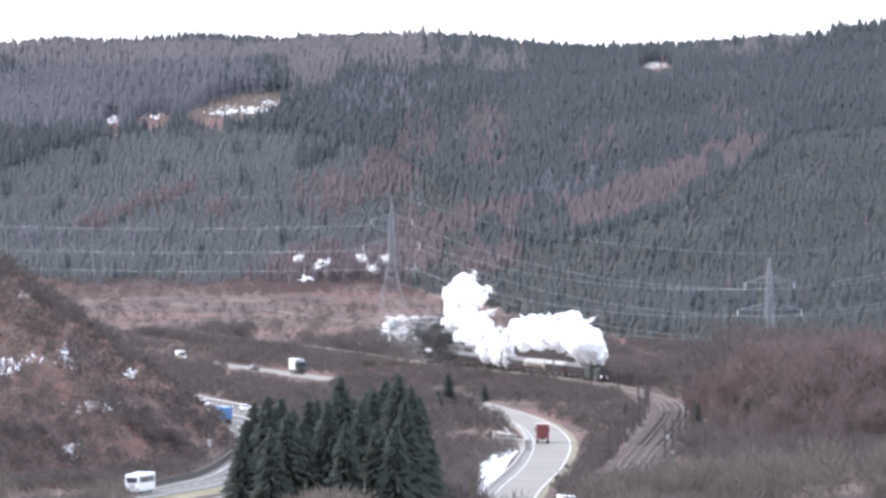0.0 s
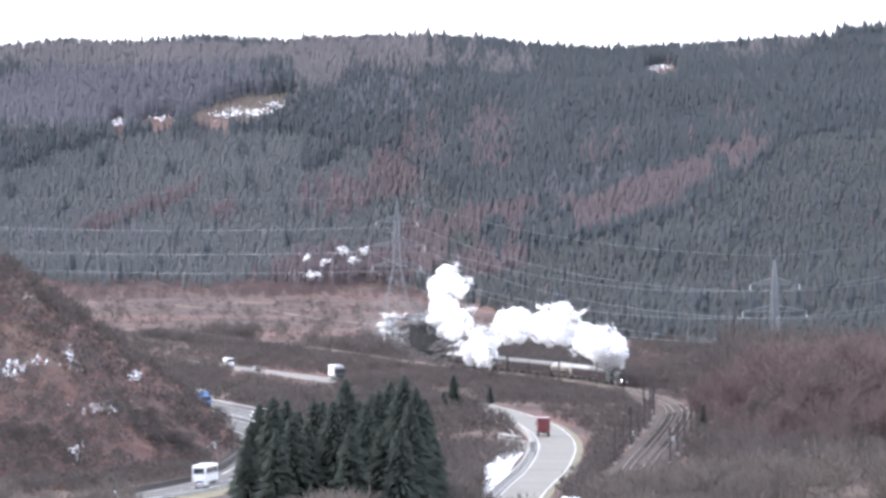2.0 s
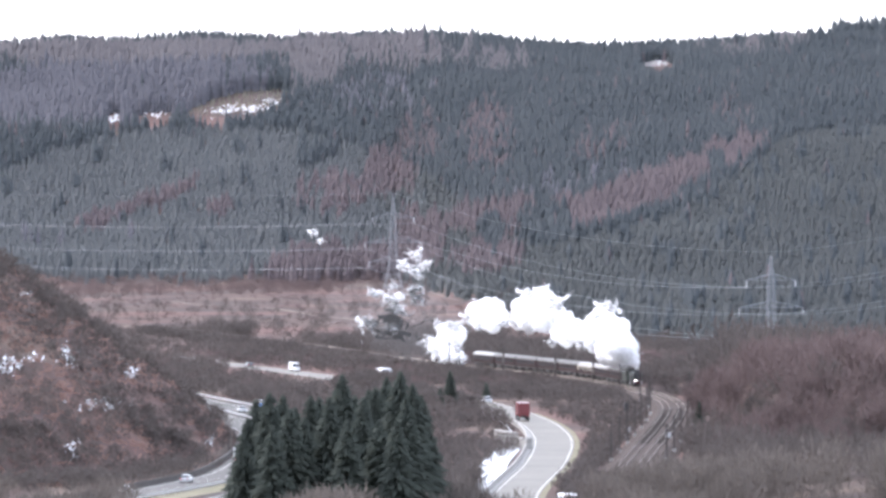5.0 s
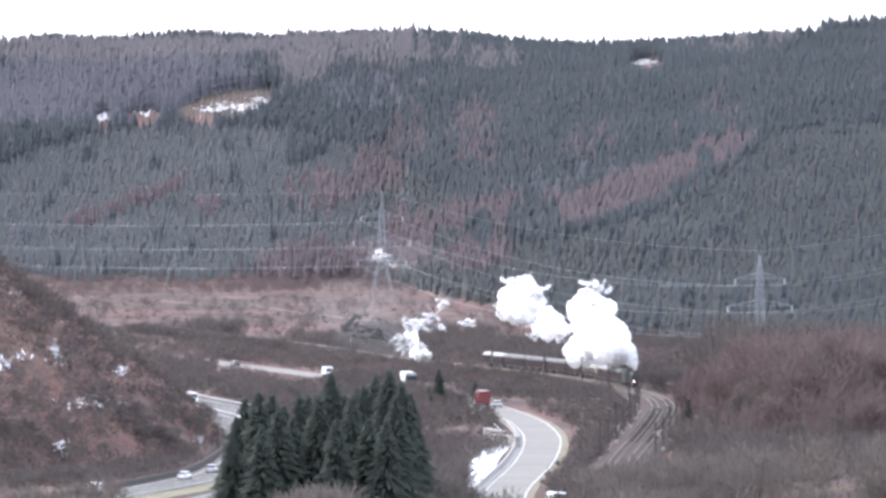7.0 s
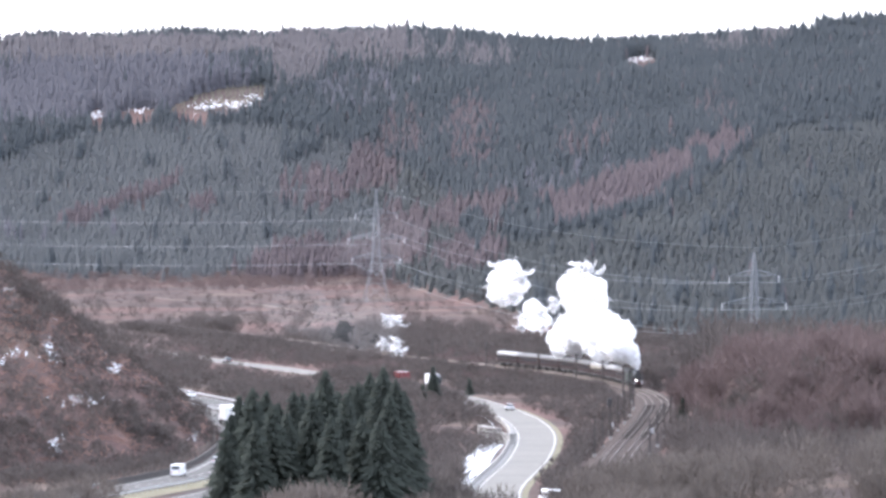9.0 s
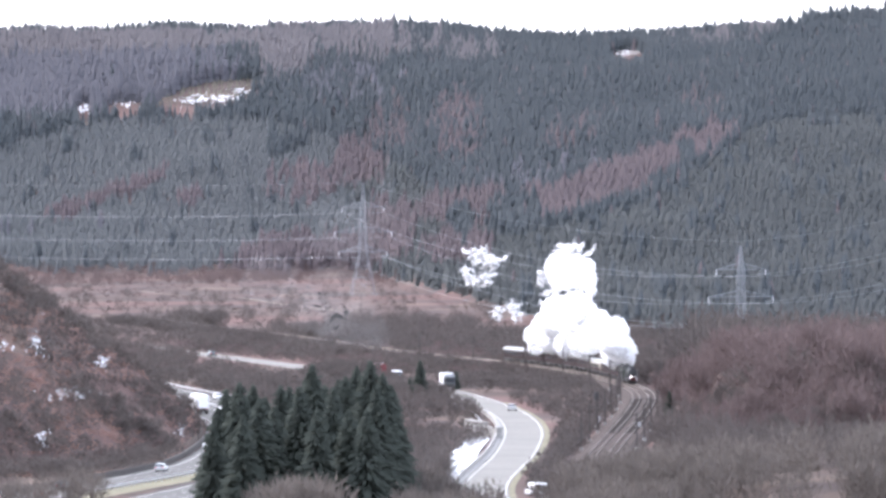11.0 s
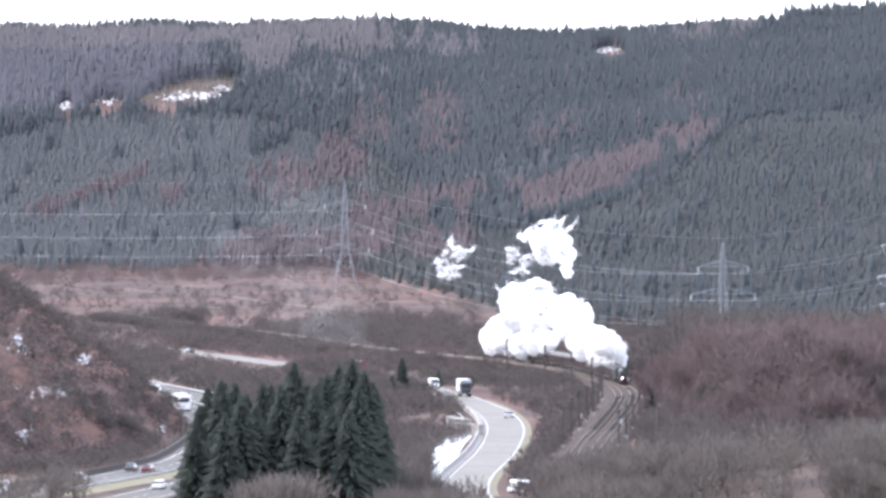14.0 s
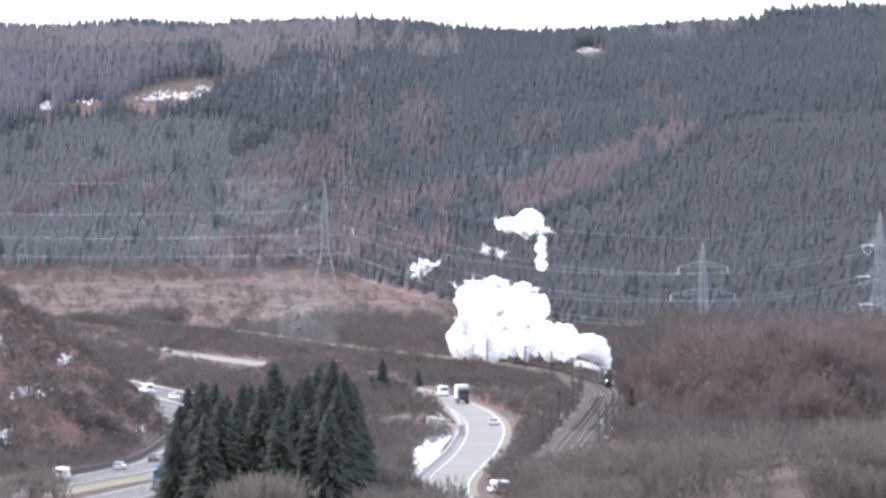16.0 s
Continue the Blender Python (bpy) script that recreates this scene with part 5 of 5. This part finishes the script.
def drive(ob, line, off, sights, speed=None, ease=None):
    """Lets a vehicle run along a line at the steady pace that its sightings (seconds, bearing, dip) give; speed is signed along the line."""
    runs = [(t, line.near(b, d, off)) for t, b, d in sights]
    if speed is None:
        v, s0 = np.polyfit([t for t, _ in runs], [s for _, s in runs], 1)
    else:
        v = speed
        s0 = sum(s - v * t for t, s in runs) / len(runs)
    TRAFFIC.append((ob, line, off, float(s0), float(v), ease))


def traffic():
    m, k, o = MOTORWAY, BACK_WAY, OLD_ROAD
    slow, fast = 1.9, -1.9
    drive(motor_coach("white motor coach driving away on the motorway"), m, slow, [(0, 261, 866), (1, 316, 859), (2, 363, 848), (3, 396, 842), (13.5, 411, 751)])
    drive(car(SILVER, "small silver car overtaking the coach"), m, fast, [(1, 274, 868), (1.5, 313, 863), (2, 347, 857), (2.5, 377, 851)])
    drive(car(SILVER, "silver car driving away on the motorway"), m, slow, [(3.5, 256, 869), (4, 296, 863), (6.4, 377, 846)])
    drive(car(WHITE, "white car driving away on the motorway"), m, slow, [(6.4, 312, 858), (7.2, 352, 850), (8, 387, 841)])
    drive(van(WHITE, "white box van driving away on the motorway"), m, slow, [(7.6, 237, 868), (8, 270, 866), (8.5, 306, 860), (9, 343, 853)])
    drive(car(SILVER, "silver car driving away on the motorway"), m, slow, [(11.4, 355, 852), (12, 387, 843)], -30)
    drive(car(DARK, "dark car driving away on the motorway"), m, slow, [(13.2, 275, 863), (14.1, 318, 856), (14.7, 343, 850), (15.6, 377, 844)])
    drive(car(RED, "red car driving away on the motorway"), m, fast, [(13.2, 288, 868), (14.1, 349, 857), (14.7, 387, 848)])
    drive(car(SILVER, "silver car driving away on the motorway"), m, slow, [(14.1, 227, 868), (15, 279, 861), (16, 328, 854)])
    drive(van(WHITE, "white van driving away on the motorway"), m, slow, [(16, 226, 867)], -28)
    drive(lorry(BLUE, BLUE, "blue lorry driving away on the motorway", 9.0, 3.7), m, slow, [(0, 393, 745), (0.5, 379, 742), (1, 365, 738)], -25)
    drive(car(SILVER, "silver car driving away on the motorway"), m, slow, [(1, 410, 748), (1.5, 396, 744)], -29)
    drive(car(WHITE, "white car driving away on the motorway"), m, slow, [(3.5, 408, 749), (4, 394, 745)], -29)
    drive(car(SILVER, "silver car driving away on the motorway"), m, slow, [(6.4, 405, 748)], -29)
    drive(lorry(WHITE, WHITE, "white box lorry driving away on the motorway"), m, slow, [(11.4, 392, 750), (12, 378, 746), (12.6, 366, 741)], -17)
    drive(car(WHITE, "white car coming down the motorway"), k, 1.9, [(0, 362, 715), (0.5, 382, 719), (1, 408, 724)])
    drive(car(WHITE, "white car coming down the motorway"), k, -1.9, [(0, 433, 735)], 29)
    drive(transporter("blue car transporter loaded with small cars"), k, 1.9, [(2, 355, 714), (3, 396, 721), (4, 437, 728)])
    drive(car(SILVER, "silver car coming down the motorway behind the transporter"), k, 1.9, [(3.5, 375, 717), (4, 396, 721)], 29)
    drive(van(WHITE, "white van coming down the motorway"), k, 1.9, [(7.2, 371, 717), (8, 416, 725)])
    drive(car(WHITE, "white car coming down the motorway"), k, -1.9, [(9, 362, 723)], 28)
    drive(car(WHITE, "white car coming down the motorway"), k, 1.9, [(14.7, 381, 719), (15, 397, 722)], 28)
    drive(van(WHITE, "white high-roofed van coming down the motorway"), k, 1.9, [(15.3, 359, 714), (16, 382, 718)], 24)
    # The dark cab paint stands in for shade on the cab's front.
    drive(lorry(WHITE, DARK, "white box lorry coming along the old road, cab coloured dark for shade", 6.4, 3.9), o, -1.9, [(0, 520, 661), (2, 596, 669), (3.5, 641, 675), (11.4, 850, 719), (14, 902, 732), (15, 920, 739), (16, 937, 749)])
    drive(van(WHITE, "white van coming along the old road behind the lorry"), o, -1.9, [(2, 371, 641), (3, 434, 649), (4, 489, 655), (7.6, 649, 677), (13, 824, 710), (14, 847, 716), (15, 872, 724), (16, 896, 731)])
    drive(car(DARK, "small dark car far along the old road"), o, 1.9, [(0, 447, 652), (9, 437, 650), (12, 416, 648)])
    drive(lorry(RED, RED, "deep red box lorry driving away on the old road", 7.5, 3.9), o, 1.9, [(0, 962, 784), (3.5, 935, 762), (4, 930, 758), (6.4, 898, 743)], ease=6.4)
    drive(car(SILVER, "silver car coming round the bend"), o, -1.9, [(4, 851, 716), (7.6, 902, 731), (9, 923, 740), (11.4, 954, 752), (13, 974, 764), (14, 983, 770), (16, 992, 784)])


traffic()


def traffic_keys():
    times = [0.5 * k for k in range(33)]
    for ob, line, off, s0, v, ease in TRAFFIC:
        rows = []
        for t in times:
            run = t if ease is None else min(t, ease) + 2.6 * min(max(0.0, t - ease), 2.8) + 0.05 * max(0.0, t - ease - 2.8)
            q, d = line.at(s0 + v * run, off, 0.14)
            rows.append((t, heading(q, d if v > 0 else -d)))
        walk(ob, rows)


def parked():
    for b, d, mk, turn in ((1000, 901, van(WHITE, "white van parked in a layby beside the old road"), 25), (1022, 906, car(WHITE, "white car parked in a layby beside the old road"), 20)):
        p = floor_at(b, d)
        mk.matrix_basis = pose(p.x, p.y, 0.0, 0, 0, turn)


parked()

# ---- along the roads and the line ----
CONCRETE = material("pale_concrete", (0.24, 0.232, 0.218), (0.38, 0.366, 0.345), 0.6, rough=0.85, bump=0.02, spec=0.1)
# River surface in a near-white base colour.
WHITE_RIVER = material("white_river_water", (0.55, 0.58, 0.60), (0.85, 0.86, 0.87), 0.5, rough=0.25, bump=0.1, spec=0.6)
SNOW = material("old_snow", (0.72, 0.74, 0.77), (0.88, 0.89, 0.90), 0.4, rough=0.6, bump=0.05)
SLEEPER = material("stained_sleeper", (0.07, 0.06, 0.055), (0.13, 0.115, 0.105), 1.5, bump=0.02, spec=0.02)
DARK_STONE = material("dark_wall_stone", (0.06, 0.056, 0.053), (0.12, 0.11, 0.104), 1.2, bump=0.03, spec=0.1)
WOOD = material("weathered_post", (0.12, 0.10, 0.09), (0.22, 0.19, 0.17), 2.0)
RUST = material("brown_mast_steel", (0.045, 0.04, 0.038), (0.085, 0.072, 0.068), 1.0, rough=0.8)


def barrier(name, line, s0, s1, off, label, tall=0.75, post=4.0, wall=None, mat=None):
    top = new(name)
    vs, fs = [], []
    for i, s in enumerate(np.arange(s0, s1, 4.0)):
        for o, z in ((-0.06, tall - 0.32), (-0.06, tall), (0.06, tall), (0.06, tall - 0.32)) if wall is None else ((-wall, -0.1), (-wall, tall), (wall, tall), (wall, -0.1)):
            vs.append(line.at(s, off + o, z)[0])
        if i:
            k = 4 * i
            fs += [(k - 4 + j, k - 3 + j, k + 1 + j, k + j) for j in range(3)]
    mesh_object("beam" if wall is None else "wall", vs, fs, STEEL if wall is None else (mat or CONCRETE), top)
    if wall is None:
        first = None
        for s in np.arange(s0, s1, post):
            q, d = line.at(s, off)
            if first is None:
                first = part("post", box(bmesh.new(), -0.06, 0.06, -0.05, 0.05, -0.1, tall), STEEL, top)
                first.location = q
            else:
                p = new("post", first.data)
                p.parent, p.location = top, q
    return tagged(top, label, "crash barrier" if wall is None else "parapet", "roadside barriers")


m0, m1, m2, m3 = MOTORWAY.near(345, 735), MOTORWAY.near(432, 758), MOTORWAY.near(440, 827), MOTORWAY.near(100, 899)
barrier("crash_barrier", MOTORWAY, m0 - 60, m1 + 40, -6.2, "grey steel crash barrier along the motorway median")
barrier("crash_barrier", BACK_WAY, BACK_WAY.near(340, 713) - 60, BACK_WAY.near(478, 746), -6.2, "grey steel crash barrier along the motorway edge")
barrier("crash_barrier", MOTORWAY, m2 - 20, m3, -6.2, "grey steel crash barrier beside the grassy median")
barrier("retaining_wall", MOTORWAY, m1 + 30, m3, 6.3, "low dark stone wall at the foot of the spur", 1.1, wall=0.2, mat=DARK_STONE)
s0, s1 = OLD_ROAD.near(900, 734), OLD_ROAD.near(908, 888)
barrier("parapet", OLD_ROAD, s0, s1, 5.4, "pale concrete parapet on the outside of the bend", 1.0, wall=0.18)
barrier("crash_barrier", OLD_ROAD, s0 + 10, s1, 8.2, "second steel barrier beyond the footway", 0.8)
barrier("crash_barrier", OLD_ROAD, OLD_ROAD.near(780, 698), OLD_ROAD.near(850, 717), 5.0, "pale steel barrier beside the old road", 0.9)
v, f = OLD_ROAD.ribbon(s0 + 30, s1, 4.25, 5.2, 0.16)
tagged(mesh_object("footway", v, f, CONCRETE), "narrow pale concrete footway inside the parapet", "footway", kind="structure")
v, f = MOTORWAY.ribbon(m2 - 30, m3, -12.0, -5.5, 0.06)
tagged(mesh_object("median_grass", v, f, VERGE), "yellow-green grass between the carriageways", "verge", kind="structure")
v, f = OLD_ROAD.ribbon(OLD_ROAD.near(905, 736), s1 + 40, -5.3, -4.25, 0.07)
tagged(mesh_object("verge_grass", v, f, VERGE), "yellow dead grass verge beside the old road", "verge", kind="structure")


def fence():
    top = tagged(new("post_fence"), "row of thin wooden fence posts above the motorway wall", "fence")
    first = None
    for s in np.arange(m1 + 20, m3, 3.2):
        q, d = MOTORWAY.at(s, 7.4)
        if first is None:
            first = part("post", tube(bmesh.new(), (0, 0, -0.3), (0, 0, 2.0), 0.09, 0.08, 6), WOOD, top)
            first.location = q
        else:
            p = new("post", first.data)
            p.parent, p.location = top, q + Vector((0, 0, 0.25 * math.sin(s)))


fence()


def river():
    line = Line([floor_at(b, d) for b, d in ((905, 790), (893, 802), (880, 815), (870, 830), (858, 850), (835, 880))], 2.0)
    v, f = line.ribbon(4, line.s[-1], -2.6, 2.6, 0.1, 2.0)
    tagged(mesh_object("river", v, f, WHITE_RIVER), "bright white river below the parapet", "river", kind="structure")
    for k, (b, d, turn) in enumerate(((893, 786, 12), (906, 796, 20))):
        p = floor_at(b, d)
        top = new("bridge_pier")
        part("pier", box(bmesh.new(), -0.6, 0.6, -9, 9, -0.2, 2.0, 0.1), CONCRETE, top)
        part("coping", box(bmesh.new(), -0.75, 0.75, -9.2, 9.2, 2.0, 2.25, 0.04), CONCRETE, top)
        top.matrix_basis = pose(p.x, p.y, 0, 0, 0, turn)
        tagged(top, "pale stone bridge abutment beside the river", "bridge abutment", "bridge abutments")


river()


def mast(tall, side, label):
    top = new("overhead_line_mast")
    part("mast", box(bmesh.new(), -0.17, 0.17, -0.17, 0.17, -0.3, tall, 0.02), RUST, top)
    bm = tube(bmesh.new(), (0, 0, tall - 0.5), (side * 2.9, 0, tall - 0.6), 0.06, 0.05, 6)
    tube(bm, (0, 0, tall - 1.9), (side * 2.7, 0, tall - 0.65), 0.05, 0.05, 6)
    arm = part("cantilever", bm, RUST, top)
    part("insulator", tube(bmesh.new(), (side * 0.25, 0, tall - 0.5), (side * 0.75, 0, tall - 0.52), 0.1, 0.1, 8), RUST, arm)
    part("base", box(bmesh.new(), -0.35, 0.35, -0.35, 0.35, -1.4, -0.05, 0.05), CONCRETE, top)
    return tagged(top, label, "railway mast", "overhead line masts")


def line_side():
    left = mast(6.6, -1, "brown steel mast carrying the railway's overhead wires")
    right = mast(6.6, 1, "brown steel mast carrying the railway's overhead wires")
    used = set()
    a, b = RAILWAY.near(1170, 708), RAILWAY.near(1120, 822)
    spots = [(s, 5.3, left) for s in np.arange(a, b, 43.0)] + [(s, -5.3, right) for s in np.arange(a + 14, b, 47.0)]
    spots += [(s, 5.3, left) for s in np.arange(a - 260, a - 20, 52.0)]
    for s, off, kind in spots:
        q, d = RAILWAY.at(s, off, -0.05)
        mt = Matrix.Translation(q) @ Matrix.Rotation(math.atan2(-d.x, d.y) + math.pi, 4, "Z") @ Matrix.Rotation(math.pi, 4, "Z")
        if kind in used:
            copy_thing(kind, mt)
        else:
            kind.matrix_basis = mt
            used.add(kind)
    for b, d, label in ((1124, 742, "grey steel relay cabinet beside the track"), (1108, 772, "grey steel relay cabinet beside the track"), (1180, 782, "grey steel relay cabinet beside the track")):
        p = floor_at(b, d, 0.9)
        top = new("relay_cabinet")
        part("case", box(bmesh.new(), -0.5, 0.5, -0.35, 0.35, 0.1, 1.7, 0.04), STEEL, top)
        part("plinth", box(bmesh.new(), -0.6, 0.6, -0.45, 0.45, -1.0, 0.12), CONCRETE, top)
        top.matrix_basis = pose(p.x, p.y, p.z - 0.3, 0, 0, 15)
        tagged(top, label, "relay cabinet", "relay cabinets")
    p = floor_at(1106, 765, 0.9)
    top = new("railway_signal")
    part("post", tube(bmesh.new(), (0, 0, -1.2), (0, 0, 5.0), 0.1, 0.1, 8), RUST, top)
    part("signal_head", box(bmesh.new(), -0.45, 0.45, -0.2, 0.2, 4.2, 5.9, 0.05), BLACK, top)
    top.matrix_basis = pose(p.x, p.y, p.z - 0.2, 0, 0, 10)
    tagged(top, "black colour-light railway signal on a post", "railway signal")


line_side()


def sleepers():
    """Concrete sleepers under both tracks along the nearer bend."""
    bed = bpy.data.objects["railway_bed"]
    first = None
    s = RAILWAY.near(1188, 730)
    n = 0
    while n < 300:
        for c in (-1.75, 1.75):
            q, d = RAILWAY.at(s, c, 0.08)
            if first is None:
                first = part("sleeper", box(bmesh.new(), -1.25, 1.25, -0.13, 0.13, -0.06, 0.06), SLEEPER, bed)
                ob = first
            else:
                ob = new("sleeper", first.data)
                ob.parent = bed
            ob.matrix_basis = heading(q, d)
            n += 1
        s += 1.3


sleepers()


def on_land(b, d):
    """The first ground met on that bearing and dip."""
    y = np.arange(1500, 4320, 2.0)
    x = (b - 784.0) / FOCAL * y
    hit = land(x, y) >= EYE.z - (d - 216.0) / FOCAL * y
    i = int(np.argmax(hit)) if hit.any() else len(y) - 1
    return float(x[i]), float(y[i])


def snow(b, d, w, h, count, seed, label):
    """Torn flecks of old snow lying on a slope."""
    r = random.Random(seed)
    vs, fs = [], []
    for _ in range(count):
        x, y = on_land(b + r.gauss(0, w * 0.8), d + r.gauss(0, h * 0.8))
        k = len(vs)
        sides, far = 9, y / 1700
        sx, sy = r.uniform(0.08, 0.26) * far, r.uniform(0.3, 1.3) * far
        for i in range(sides):
            a, q = 2 * math.pi * i / sides, r.uniform(0.55, 1.2)
            px, py = x + math.cos(a) * sx * q, y + math.sin(a) * sy * q
            vs.append((px, py, float(land(px, py)) + 0.32))
        fs.append(tuple(range(k, k + sides)))
    tagged(mesh_object("snow_patch", vs, fs, SNOW), label, "snow", "snow patches", kind="stuff")


for i, (b, d, w, h, n) in enumerate(((12, 655, 16, 12, 16), (118, 630, 12, 8, 12), (125, 648, 10, 8, 10), (214, 636, 6, 7, 10), (230, 662, 10, 10, 16), (185, 722, 26, 8, 22), (125, 802, 8, 10, 9),
                                    (45, 526, 9, 3, 6), (125, 578, 6, 2, 4), (370, 785, 8, 6, 6), (60, 640, 10, 6, 4))):
    snow(b, d, w, h, n * 5, 50 + i, "torn patch of old snow on the steep spur")
for i, (b, d, w, h, n) in enumerate(((445, 196, 40, 6, 90), (392, 202, 18, 5, 30), (482, 186, 16, 5, 26), (1158, 116, 22, 7, 90), (199, 213, 8, 7, 40), (270, 205, 30, 5, 26), (557, 178, 4, 8, 5))):
    snow(b, d, w, h, int(n * 1.3), 80 + i, "bright snow lying in a forest clearing")
snow(1492, 828, 22, 9, 22, 99, "pale snow on a cleared bank in the wood")


TRODDEN = material("trodden_grass", (0.115, 0.092, 0.078), (0.18, 0.144, 0.118), 0.05, fine=9, bump=0.1)


def moor_track():
    """A pale trodden track across the moor."""
    line = Line([floor_at(b, d) for b, d in ((300, 541), (340, 545), (400, 549), (470, 549), (520, 555), (600, 564), (690, 573))], 3.0)
    vs, fs = [], []
    for i, s in enumerate(np.arange(0, line.s[-1], 3.0)):
        for o in (-1.3 - 0.5 * math.sin(s / 9), 1.3 + 0.6 * math.sin(s / 13)):
            q, _d = line.at(s, o)
            vs.append((q.x, q.y, float(land(q.x, q.y)) + 0.25))
        if i:
            fs.append((2 * i - 2, 2 * i - 1, 2 * i + 1, 2 * i))
    tagged(mesh_object("moor_track", vs, fs, TRODDEN), "pale trodden grass track across the moor", "track", kind="structure")


moor_track()


def marker_signs():
    for b, d in ((637, 622), (605, 612), (1000, 640)):
        p = floor_at(b, d)
        top = new("marker_sign")
        part("post", tube(bmesh.new(), (0, 0, -0.3), (0, 0, 2.2), 0.06, 0.06, 8), STEEL, top)
        part("plate", box(bmesh.new(), -0.45, 0.45, -0.03, 0.03, 1.5, 2.5, 0.02), WHITE, top)
        top.matrix_basis = pose(p.x, p.y, float(land(p.x, p.y)), 0, 0, 8)
        tagged(top, "small plain white lineside marker on a post", "sign", "lineside markers")


marker_signs()


def motions():
    train_keys()
    steam_keys()
    traffic_keys()


motions()
